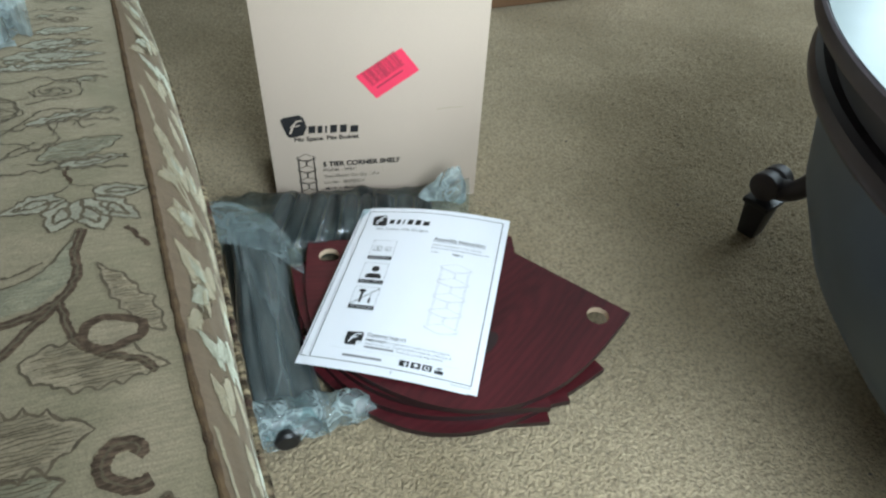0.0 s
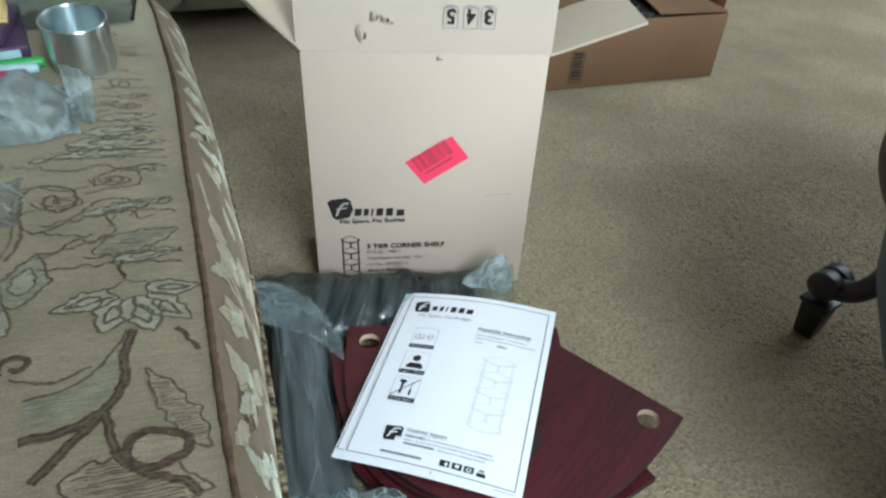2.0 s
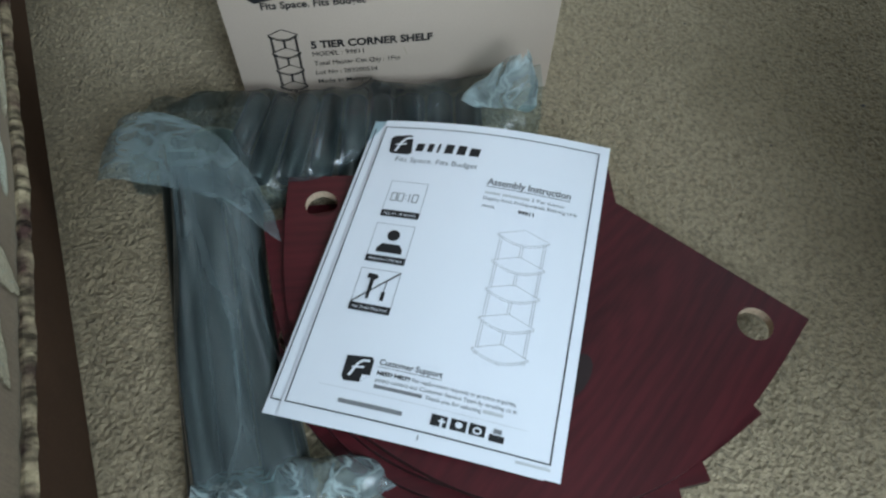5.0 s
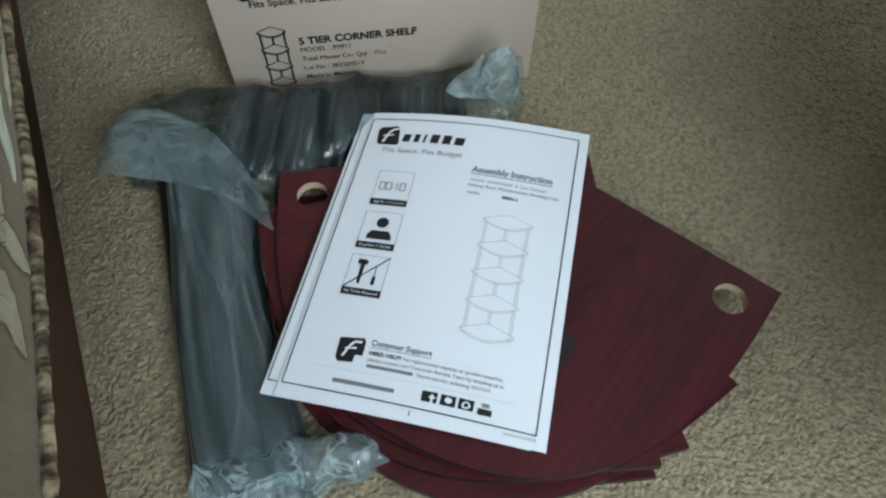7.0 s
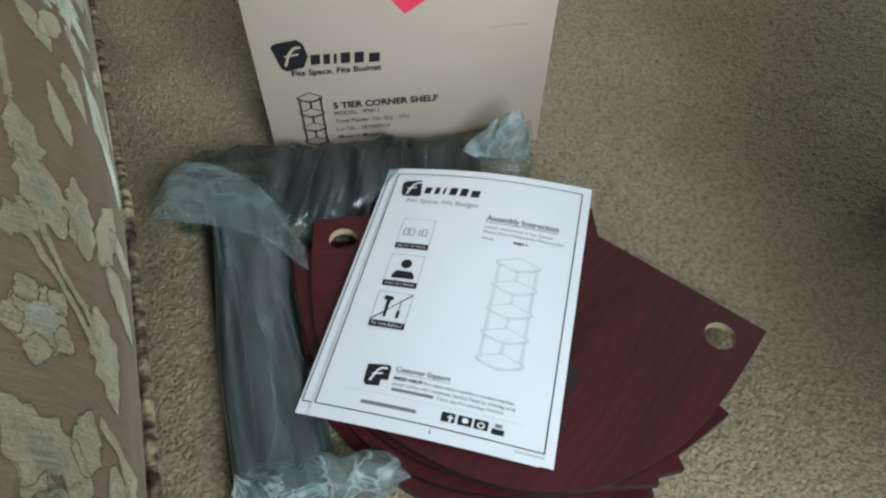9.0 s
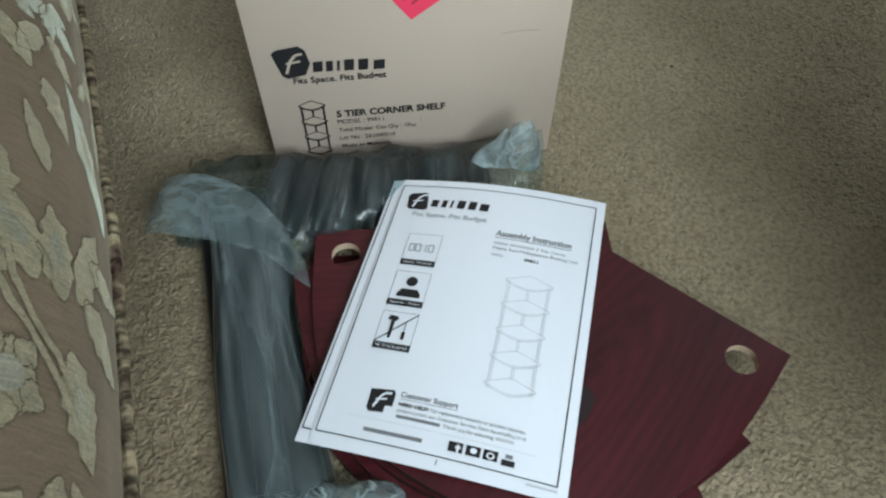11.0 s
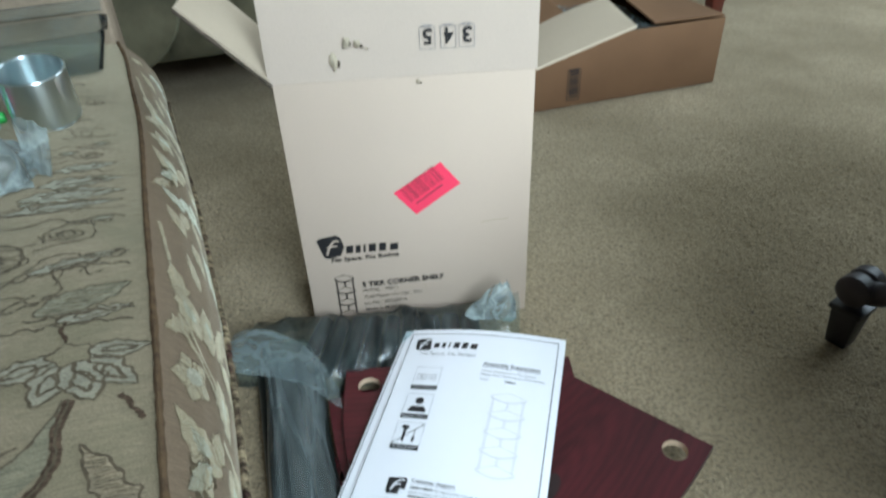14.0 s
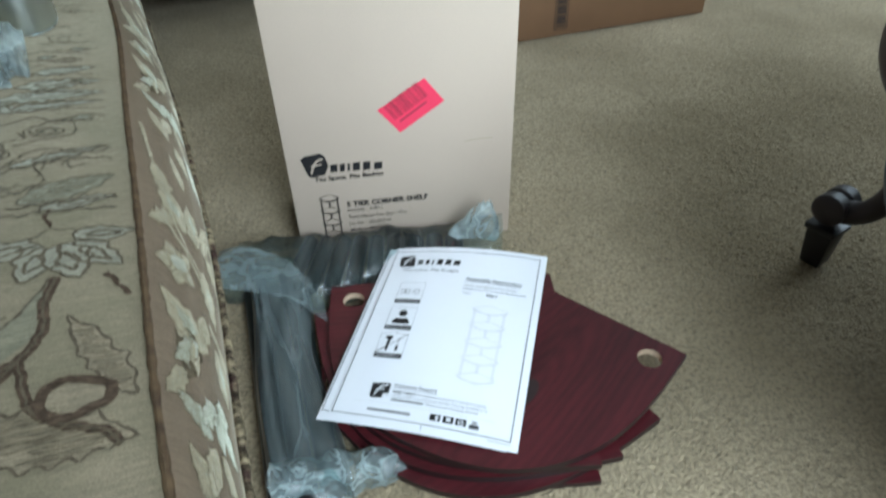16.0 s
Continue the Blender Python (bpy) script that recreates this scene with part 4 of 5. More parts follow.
CORD_MIXED = mat("mixed_cord", (0.30, 0.24, 0.15), 0.9, second=(0.055, 0.03, 0.025), scale=75, bump=0.8, bump_scale=700, bump_dist=0.002, spec=0.1)
ribbed(CORD_MIXED, 0.75, 230.0, 90.0)
CORD = mat("edge_cord", (0.14, 0.09, 0.05), 0.9, second=(0.07, 0.045, 0.03), scale=90, bump=0.8, bump_scale=700, bump_dist=0.002, spec=0.1)
sofa_ob = sofa()
part("arm_front", block(0.986, 1.178, -0.004, 0.03, 0.03, 0.66, 0.012), WEAVE, sofa_ob)


# ---- green tufted sofa ----
GREEN_SOFA = ROOM @ pose(-0.30, 1.875, 0)


def green_sofa():
    L = 2.06
    so = thing("tufted_sofa", GREEN_SOFA, "sage green velvet sofa with channel-tufted front on wooden legs", "sofa")

    def front(u, v):
        x = L * u
        ch = abs(math.sin(math.pi * (x + 0.05) / 0.175)) ** 0.45
        roll = math.sin(math.pi * min(1, max(0, v)) ** 0.8) ** 0.5
        dent = 0.02 * math.exp(-((v - 0.62) / 0.07) ** 2) * (1 - ch)
        end = 1 - max(0, abs(u - 0.5) * 2 - 0.94) / 0.06
        y = 0.05 - (0.035 + 0.042 * ch) * roll * max(end, 0) ** 0.5 + dent
        z = 0.115 + 0.36 * v + (0.10 * (1 - max(end, 0)) * (1 - v) if u > 0.5 else 0)
        return (x, y, z)
    part("front_panel", surface(front, 260, 36), VELVET, so, "channel-tufted front")
    part("seat", block(0.01, L - 0.01, 0.05, 0.85, 0.14, 0.465, 0.02), VELVET, so)
    part("cushion", block(0.03, L - 0.03, -0.005, 0.7, 0.468, 0.60, 0.04, 4), VELVET, so)

    bm = surface(lambda u, v: (0.19 + 0.165 * math.sin(math.pi / 2 * min(1, 1.4 * v)) * math.cos(2 * math.pi * u), (-0.075 + 0.11 * max(0, v - 0.55) / 0.45 + 0.02 * v * v), 0.29 + 0.17 * math.sin(math.pi / 2 * min(1, 1.4 * v)) * math.sin(2 * math.pi * u)), 40, 14, True)
    part("arm_front", bm, VELVET, so, "rounded arm front")
    for x, y in ((L - 0.09, 0.05), (0.09, 0.05), (L - 0.09, 0.78), (0.09, 0.78)):
        bm = block(-0.026, 0.026, -0.026, 0.026, 0, 0.15, 0.004)
        for v in bm.verts:
            k = 0.72 + 0.28 * v.co.z / 0.15
            v.co.x, v.co.y = v.co.x * k + x, v.co.y * k + y
        part("leg", bm, DARKWOOD, so, "dark red tapered wooden leg")


green_sofa()


# ---- brown carton by the green sofa ----
def brown_box():
    bx = thing("cardboard_box", pose(0.045, 1.672, 0, 0, 0, 23.2), "low brown cardboard carton with a half-open lid beside the sofa", "box")
    w, d, h, t = 0.58, 0.34, 0.168, 0.004
    for n, a in (("front_panel", (0, w, 0, t)), ("back_panel", (0, w, d - t, d)), ("side_panel", (0, t, t, d - t)), ("side_panel", (w - t, w, t, d - t))):
        part(n, block(*a, 0, h, 0.001), KRAFT, bx)
    part("bottom", block(t, w - t, t, d - t, 0, t), KRAFT, bx)
    # right flap folded in, its far corner lifted; left flap likewise; rear flap against the sofa
    part("lid_flap", surface(lambda u, v: (w - 0.002 - 0.20 * u, 0.004 + (d - 0.008) * v, h + 0.003 + (0.004 + 0.055 * v) * u), 8, 8, thick=0.0035), KRAFT, bx)
    part("lid_flap", surface(lambda u, v: (0.002 + 0.20 * u, 0.004 + (d - 0.008) * v, h + 0.003 + (0.006 + 0.03 * v) * u), 8, 8, thick=0.0035), KRAFT, bx)
    part("lid_flap", surface(lambda u, v: (0.01 + (w * 0.62) * u, d + 0.012 * v, h + 0.048 * v), 8, 4, thick=0.0035), KRAFT, bx)
    part("packing_film", surface(lambda u, v: (0.20 + 0.22 * u, 0.02 + 0.28 * v, h - 0.012 + 0.012 * noise.noise(Vector((u * 5, v * 5, 2)))), 16, 16), BAG_FILM, bx)
    def onto(bm):
        for v in bm.verts:
            v.co = Vector((v.co.x, -0.0008, v.co.y))
        return bm
    bars = stroke([(0.126, 0.022), (0.160, 0.022), (0.160, 0.100), (0.126, 0.100), (0.126, 0.022)], 0.002)
    for k in range(9):
        bars += bar(0.130, 0.028 + 0.008 * k, 0.156, 0.0325 + 0.008 * k + (0.0015 if k % 3 else 0))
    bars = [[(x + 0.024, y - 0.006) for x, y in q] for q in bars]
    part("print", onto(flat(bars)), INK, bx, "black printed bar block", smooth=False)


brown_box()


# ---- round pedestal table ----
def table():
    tb = thing("pedestal_table", pose(0.830, 0.521, 0), "round dark wooden pedestal table with scroll feet and pale glossy top", "table")
    part("tabletop", lathe([(0.0005, 0.4702), (0.470, 0.4702), (0.4915, 0.4696), (0.4920, 0.460), (0.0005, 0.456)], 128), TABLETOP, tb, "pale glossy round top")
    part("top_edge", lathe([(0.4922, 0.4590), (0.4922, 0.4690), (0.4940, 0.4704), (0.4972, 0.4692), (0.4995, 0.4630), (0.4975, 0.4560), (0.484, 0.4530), (0.4922, 0.4590)], 128), TABLEWOOD, tb, "thin dark rounded edge of the top")
    part("apron", lathe([(0.462, 0.4555), (0.480, 0.4525), (0.470, 0.444), (0.461, 0.435), (0.457, 0.425), (0.460, 0.415), (0.464, 0.411)], 128), TABLEWOOD, tb, "dark carved apron")
    part("moulding", lathe([(0.462, 0.4125), (0.472, 0.413), (0.476, 0.410), (0.478, 0.409), (0.481, 0.402), (0.480, 0.394), (0.474, 0.388), (0.466, 0.385), (0.32, 0.383)], 128), TABLEWOOD, tb, "rounded lower moulding")
    part("bowl", lathe([(0.447, 0.384), (0.447, 0.335), (0.433, 0.27), (0.400, 0.20), (0.345, 0.13), (0.275, 0.068), (0.19, 0.016), (0.001, 0.010)], 96), BELLY, tb, "rounded dark blue-grey belly")
    for ang in (130, 220, 310, 40):
        c, s = math.cos(radians(ang)), math.sin(radians(ang))
        path = spline([(0.412, 0.365), (0.420, 0.28), (0.420, 0.20), (0.428, 0.145), (0.452, 0.106), (0.484, 0.094)], 5)
        pts = [Vector((p.x * c, p.x * s, p.y)) for p in [Vector((q[0], q[1], 0)) for q in path]]
        n = len(pts)
        leg = part("leg", sweep(pts, [0.030 - 0.014 * math.sin(math.pi * k / (n - 1)) * (k / n) - 0.010 * k / n for k in range(n)], 12), TABLEWOOD, tb, "curved scroll leg")
        m = pose(0.486 * c, 0.486 * s, 0, 0, 0, ang)
        bm = lathe([(0.001, -0.026), (0.017, -0.026), (0.0225, -0.022), (0.0225, -0.005), (0.018, 0.0), (0.0225, 0.005), (0.0225, 0.022), (0.017, 0.026), (0.001, 0.026)], 24)
        bm.transform(m @ pose(0, 0, 0.100, 90, 0, 0))
        part("scroll", bm, TABLEWOOD, leg, "rounded scroll end")
        bm = block(-0.018, 0.018, -0.018, 0.018, 0.0, 0.060, 0.004)
        for v in bm.verts:
            k = 0.8 + 0.3 * v.co.z / 0.062
            v.co.x *= k
            v.co.y *= k
        block(-0.0225, 0.0225, -0.0225, 0.0225, 0.060, 0.070, 0.003, bm=bm)
        bm.transform(m)
        part("foot", bm, BLACK, leg, "square tapered foot block")
    return tb


table()


# ---- dark cabinet far off ----
cab = thing("low_cabinet", ROOM @ pose(2.93, 2.22, 0), "low black lacquered cabinet against the far wall", "cabinet")
part("body", block(0, 0.44, 0, 0.60, 0.03, 0.55, 0.006), BLACK, cab)
part("top", block(-0.012, 0.45, -0.012, 0.612, 0.552, 0.575, 0.005), BLACK, cab)
for y0 in (0.01, 0.305):
    d = part("door", block(-0.014, -0.001, y0, y0 + 0.285, 0.05, 0.535, 0.003), BLACK, cab)
    part("handle", sweep([(-0.018, y0 + (0.26 if y0 < 0.2 else 0.025), 0.25), (-0.03, y0 + (0.26 if y0 < 0.2 else 0.025), 0.27), (-0.03, y0 + (0.26 if y0 < 0.2 else 0.025), 0.33), (-0.018, y0 + (0.26 if y0 < 0.2 else 0.025), 0.35)], 0.004), STEEL, d, "small steel pull")
for x in (0.04, 0.40):
    for y in (0.04, 0.56):
        part("foot", block(x - 0.02, x + 0.02, y - 0.02, y + 0.02, 0, 0.03), STEEL, cab)


# ---- things on the sofa seat ----
def on_seat(s, w, lift=0.0, turn=0.0):
    return SOFA @ pose(s, w, seat_z(s, w) + lift, 0, 0, turn)


cup = thing("steel_cup", on_seat(0.690, 0.071, 0.003) @ pose(0, 0, 0, 0, -9, 0), "wide brushed steel cup standing on the sofa", "cup")
part("body", lathe([(0.0005, 0.002), (0.0325, 0.002), (0.0338, 0.004), (0.0342, 0.0560), (0.0332, 0.0560), (0.0328, 0.006), (0.0005, 0.005)], 64), STEEL, cup)
part("rim", lathe([(0.0333, 0.0562), (0.0346, 0.0562), (0.0351, 0.0572), (0.0345, 0.0582), (0.0334, 0.0580), (0.0330, 0.0570), (0.0333, 0.0562)], 64), STEEL, cup, "rolled bright steel rim")
part("base_ring", lathe([(0.0300, 0.0), (0.0330, 0.0), (0.0334, 0.0015), (0.0300, 0.0018), (0.0300, 0.0)], 48), STEEL, cup)


# ---- woven flowers and leaves of the sofa cloth ----
def on_top(s, w, lift):
    return Vector((s, w, seat_z(s, w) + lift))


def on_front(s, z, lift):
    zs = [q[1] for q in PROFILE]
    z = 0.258 + (z - 0.19) * 0.66
    z = min(max(z, zs[0]), zs[-1])
    i = max(k for k in range(len(zs) - 1) if zs[k] <= z)
    p = front_place(s, (i + (z - zs[i]) / (zs[i + 1] - zs[i])) / (len(zs) - 1))
    tilt = (PROFILE[i + 1][0] - PROFILE[i][0]) / (PROFILE[i + 1][1] - PROFILE[i][1])
    return p + Vector((0, -1, tilt)).normalized() * lift


def woven(name, loops, material, place, lift):
    """Fills of the cloth's pattern, each a closed loop, a thread's height above the ground."""
    bm = bmesh.new()
    for loop in loops:
        cx, cy = sum(q[0] for q in loop) / len(loop), sum(q[1] for q in loop) / len(loop)
        prev = None
        for k in (1.0, 0.66, 0.33):
            ring = [bm.verts.new(place(cx + (q[0] - cx) * k, cy + (q[1] - cy) * k, lift)) for q in loop]
            if prev:
                for i in range(len(ring)):
                    j = (i + 1) % len(ring)
                    bm.faces.new((prev[i], prev[j], ring[j], ring[i]))
            prev = ring
        bm.faces.new(prev)
    bmesh.ops.recalc_face_normals(bm, faces=bm.faces[:])
    return part(name, bm, material, sofa_ob)


def threads(lines, width, material, place, lift, rng):
    """Outline stitches: ragged flat strips along lines."""
    bm = bmesh.new()
    for line in lines:
        pts = []
        for a, b in zip(line, line[1:]):
            n = max(1, int(math.hypot(b[0] - a[0], b[1] - a[1]) / 0.0025))
            pts += [(a[0] + (b[0] - a[0]) * k / n, a[1] + (b[1] - a[1]) * k / n) for k in range(n)]
        pts.append(line[-1])
        prev = None
        for i, q in enumerate(pts):
            a, b = pts[max(i - 1, 0)], pts[min(i + 1, len(pts) - 1)]
            d = math.hypot(b[0] - a[0], b[1] - a[1]) or 1
            nx, ny = -(b[1] - a[1]) / d, (b[0] - a[0]) / d
            lo, hi = (0.2, 0.8) if width < 0.004 else (0.42, 0.58)
            w1, w2 = width * rng.uniform(lo, hi), width * rng.uniform(lo, hi)
            jog = 0.0016 * noise.noise(Vector((q[0] * 140, q[1] * 140, 3)))
            q = (q[0] + nx * jog, q[1] + ny * jog)
            pair = (bm.verts.new(place(q[0] + nx * w1, q[1] + ny * w1, lift)), bm.verts.new(place(q[0] - nx * w2, q[1] - ny * w2, lift)))
            if prev:
                bm.faces.new((prev[0], prev[1], pair[1], pair[0]))
            prev = pair
    bmesh.ops.recalc_face_normals(bm, faces=bm.faces[:])
    return part("stitching", bm, material, sofa_ob)


def leaf_loop(base, tip, width, lobes=0, bend=0.0, depth=0.22, n=36):
    bx, by = base
    dx, dy = tip[0] - bx, tip[1] - by
    ln = math.hypot(dx, dy)
    ux, uy = dx / ln, dy / ln
    out = []
    for side in (1, -1):
        row = []
        for k in range(n + 1):
            t = k / n
            h = (1 + 0.30 * noise.noise(Vector((bx * 90 + 9 * t, by * 90, 4.0 * side)))) * width * math.sin(math.pi * t ** 0.8) ** 0.85 * (1 - depth * abs(math.sin(lobes * math.pi * t)) if lobes else 1)
            c = bend * math.sin(math.pi * t)
            row.append((bx + ux * ln * t - uy * (c + side * h), by + uy * ln * t + ux * (c + side * h)))
        out += row if side == 1 else row[::-1][1:-1]
    return out


def curl(cx, cy, r, turns, a0, hand=1, n=40):
    return [(cx + r * (1 - 0.85 * k / n) * math.cos(a0 + hand * 2 * math.pi * turns * k / n), cy + r * (1 - 0.85 * k / n) * math.sin(a0 + hand * 2 * math.pi * turns * k / n)) for k in range(n + 1)]


def smooth_line(pts, steps=8):
    return [(q.x, q.y) for q in spline([(a, b, 0) for a, b in pts], steps)]


def shut(loop):
    return loop + loop[:1]


def shrunk(loop, k):
    cx, cy = sum(q[0] for q in loop) / len(loop), sum(q[1] for q in loop) / len(loop)
    return [(cx + (q[0] - cx) * k, cy + (q[1] - cy) * k) for q in loop]


def palmette(cx, cy, size, turn, place, rng, fill):
    """Open flower: a long petal to each side, three short ones between, each with a drop in it."""
    petals = [(90, 0.92, 0.17), (46, 1.02, 0.23), (16, 0.92, 0.27), (-24, 0.90, 0.24), (-72, 0.98, 0.20)]
    loops, drops = [], []
    for a, ln, w in petals:
        c, s = math.cos(radians(turn + a)), math.sin(radians(turn + a))
        tip = (cx + c * size * ln, cy + s * size * ln)
        base = (cx + c * size * 0.10, cy + s * size * 0.10)
        loops.append(leaf_loop(base, tip, size * w, 2, 0, 0.06, 24))
        drops.append(leaf_loop((cx + c * size * ln * 0.38, cy + s * size * ln * 0.38), (cx + c * size * ln * 0.82, cy + s * size * ln * 0.82), size * w * 0.36, 0, 0, 0, 14))
    woven("petal_motif", loops, fill, place, 0.0006)
    threads([shut(q) for q in loops], 0.0020, THREAD_DARK, place, 0.0010, rng)
    threads([shut(q) for q in drops], 0.0024, THREAD_DARK, place, 0.0011, rng)
    heart = [(cx + size * 0.2 * math.cos(a) * (1 + 0.15 * math.sin(5 * a)), cy + size * 0.24 * math.sin(a) * (1 + 0.15 * math.sin(5 * a))) for a in [2 * math.pi * k / 24 for k in range(24)]]
    woven("petal_motif", [heart], FABRIC, place, 0.0012)
    threads([shut(heart)], 0.0016, THREAD_DARK, place, 0.0015, rng)


def scallops(a, b, n, amp, rng):
    """An uneven line of scallops and steps from a to b, as the cloud edges of the cloth."""
    pts = []
    dx, dy = b[0] - a[0], b[1] - a[1]
    ln = math.hypot(dx, dy)
    px, py = -dy / ln, dx / ln
    for k in range(n + 1):
        f = (k + (rng.uniform(-0.2, 0.2) if 0 < k < n else 0)) / n
        h = amp * (0.2 if k % 2 else 1.0) * rng.uniform(0.4, 1.1)
        pts.append((a[0] + dx * f + px * h, a[1] + dy * f + py * h))
    return smooth_line(pts, 6)


def hatch_band(loop, rng, material, width=0.0008, gap=0.0026):
    """Short weft lines across a closed motif."""
    lo, hi = min(q[0] for q in loop), max(q[0] for q in loop)
    lines = []
    s = lo + gap
    while s < hi:
        ws = []
        for (s0, w0), (s1, w1) in zip(loop, loop[1:] + loop[:1]):
            if (s0 - s) * (s1 - s) < 0:
                ws.append(w0 + (w1 - w0) * (s - s0) / (s1 - s0))
        ws.sort()
        for w0, w1 in zip(ws[::2], ws[1::2]):
            if w1 - w0 > 0.006:
                c, d = rng.uniform(0.05, 0.25), rng.uniform(0.7, 0.95)
                lines.append([(s, w0 + (w1 - w0) * c), (s + rng.uniform(-0.0006, 0.0006), w0 + (w1 - w0) * d)])
        s += gap * rng.uniform(0.7, 1.3)
    if lines:
        threads(lines, width, material, on_top, 0.0011, rng)


def growth(s, w, rng):
    """One repeat of the seat cloth: flower on a forked stem, ring, serrated leaves, hook and cloud edges."""
    T = on_top

    def at(*pts):
        return [(s + a, min(max(w + b, 0.0), 0.78)) for a, b in pts]

    def lf(base, tip, width, fill, lobes=6, weft=True, bend=0.0, line=0.0017):
        (b0,), (t0,) = at(base), at(tip)
        lp = [(q[0], max(q[1], 0.0005)) for q in leaf_loop(b0, t0, width, lobes, bend, 0.26)]
        woven("leaf_motif", [lp], fill, T, 0.0005)
        threads([shut(lp)], line, THREAD_DARK, T, 0.0009, rng)
        if weft:
            hatch_band(lp, rng, THREAD_MID)
    # pale band beside the stem, then the stems over it
    woven("stem_motif", [[(q[0], max(q[1], 0.001)) for q in at((0.226, 0.042), (0.200, 0.056), (0.182, 0.074), (0.176, 0.100), (0.152, 0.100), (0.158, 0.068), (0.176, 0.050), (0.200, 0.047))]], THREAD_SAGE, T, 0.0004)
    threads([smooth_line(at((0.226, 0.042), (0.200, 0.056), (0.182, 0.073), (0.177, 0.100)))], 0.0017, THREAD_DARK, T, 0.0009, rng)
    for line, wd in ((at((0.226, 0.039), (0.200, 0.046), (0.184, 0.045), (0.169, 0.050), (0.158, 0.057), (0.140, 0.072), (0.116, 0.092)), 0.0062),
                     (at((0.158, 0.057), (0.149, 0.074), (0.146, 0.100)), 0.0072),
                     (at((0.157, 0.057), (0.138, 0.054), (0.121, 0.049), (0.108, 0.037), (0.100, 0.022), (0.088, 0.010)), 0.0056)):
        threads([smooth_line(line)], wd, THREAD_BROWN, T, 0.0008, rng)
        threads([smooth_line(line)], wd * 0.25, THREAD_DARK, T, 0.0012, rng)
    lf((0.112, 0.079), (0.090, 0.004), 0.022, THREAD_CREAM, 7)
    lf((0.118, 0.003), (0.188, 0.033), 0.011, THREAD_CREAM, 5)
    ring = [(s + 0.124 + 0.0125 * math.cos(a) * (1 + 0.18 * math.sin(3 * a)), w + 0.030 + 0.0165 * math.sin(a)) for a in [2 * math.pi * k / 30 for k in range(30)]]
    woven("ring_motif", [ring], THREAD_CREAM, T, 0.0011)
    threads([shut(ring)], 0.0060, THREAD_BROWN, T, 0.0014, rng)
    lf((0.060, 0.112), (0.056, 0.045), 0.024, THREAD_CREAM, 6)
    lf((0.026, 0.108), (0.030, 0.060), 0.014, THREAD_SAGE, 5)
    hook = [(q[0], q[1]) for q in curl(s + 0.034, w + 0.031, 0.019, 0.85, 3.6, -1)]
    threads([hook], 0.0092, THREAD_BROWN, T, 0.0010, rng)
    threads([hook], 0.0014, THREAD_DARK, T, 0.0014, rng)
    lf((0.006, 0.030), (-0.020, 0.004), 0.011, THREAD_BROWN, 4)
    palmette(s + 0.268, w + 0.040, 0.052, 180, T, rng, THREAD_BLUE)
    threads([smooth_line(at((0.224, 0.012), (0.208, 0.004), (0.200, 0.001)))], 0.0034, THREAD_BROWN, T, 0.0009, rng)
    threads([smooth_line(at((0.282, 0.043), (0.296, 0.046), (0.306, 0.044)))], 0.0030, THREAD_BROWN, T, 0.0009, rng)
    # cloud edges and the long dotted leaf
    for a, b, n, amp in (((0.300, 0.100), (0.300, 0.002), 13, 0.004), ((0.309, 0.070), (0.312, 0.001), 9, 0.005), ((0.318, 0.100), (0.336, 0.048), 7, 0.008), ((0.356, 0.100), (0.384, 0.002), 12, 0.007), ((0.374, 0.030), (0.370, 0.001), 5, 0.004)):
        threads([scallops(*at(a, b), n, amp, rng)], 0.0021, THREAD_DARK, T, 0.0010, rng)
    lf((0.318, 0.064), (0.346, 0.001), 0.0125, THREAD_SAGE, 0)
    threads([smooth_line(at((0.352, 0.052), (0.372, 0.046), (0.374, 0.034), (0.362, 0.030), (0.366, 0.020)))], 0.0016, THREAD_DARK, T, 0.0009, rng)
    for wander in (at((0.350, 0.100), (0.362, 0.084), (0.384, 0.068), (0.395, 0.052), (0.393, 0.040), (0.386, 0.030), (0.391, 0.014), (0.391, 0.001)),
                   at((0.316, 0.100), (0.322, 0.088), (0.338, 0.076), (0.333, 0.062), (0.346, 0.050), (0.372, 0.053), (0.379, 0.042), (0.376, 0.030), (0.366, 0.036)),
                   at((0.450, 0.100), (0.446, 0.078), (0.456, 0.060), (0.448, 0.040), (0.455, 0.020), (0.450, 0.001)),
                   at((0.405, 0.070), (0.412, 0.050), (0.418, 0.030), (0.440, 0.026), (0.446, 0.044), (0.432, 0.060), (0.416, 0.064))):
        threads([smooth_line([(a, b + 0.0025 * math.sin(9 * k)) for k, (a, b) in enumerate(wander)])], 0.0020, THREAD_DARK, T, 0.0011, rng)
    # great swirl, paisley with a pale eye, and a small brown curl deeper in the seat
    swirl = smooth_line(at((0.318, 0.120), (0.347, 0.113), (0.380, 0.116), (0.413, 0.115), (0.424, 0.101), (0.411, 0.079), (0.390, 0.077), (0.380, 0.090), (0.394, 0.101), (0.406, 0.095), (0.399, 0.088)))
    threads([swirl], 0.0030, THREAD_DARK, T, 0.0010, rng)
    threads([[(a, b + 0.006) for a, b in swirl[:30]]], 0.0018, THREAD_DARK, T, 0.0010, rng)
    threads([scallops(*at((0.352, 0.112), (0.338, 0.066)), 8, 0.006, rng)], 0.0020, THREAD_DARK, T, 0.0011, rng)
    lf((0.262, 0.112), (0.322, 0.100), 0.017, THREAD_SAGE, 2, False, line=0.0020)
    lf((0.276, 0.110), (0.306, 0.104), 0.008, THREAD_BLUE, 0, False, line=0.0016)
    lf((0.230, 0.128), (0.262, 0.116), 0.013, THREAD_BLUE, 3, False, line=0.0020)
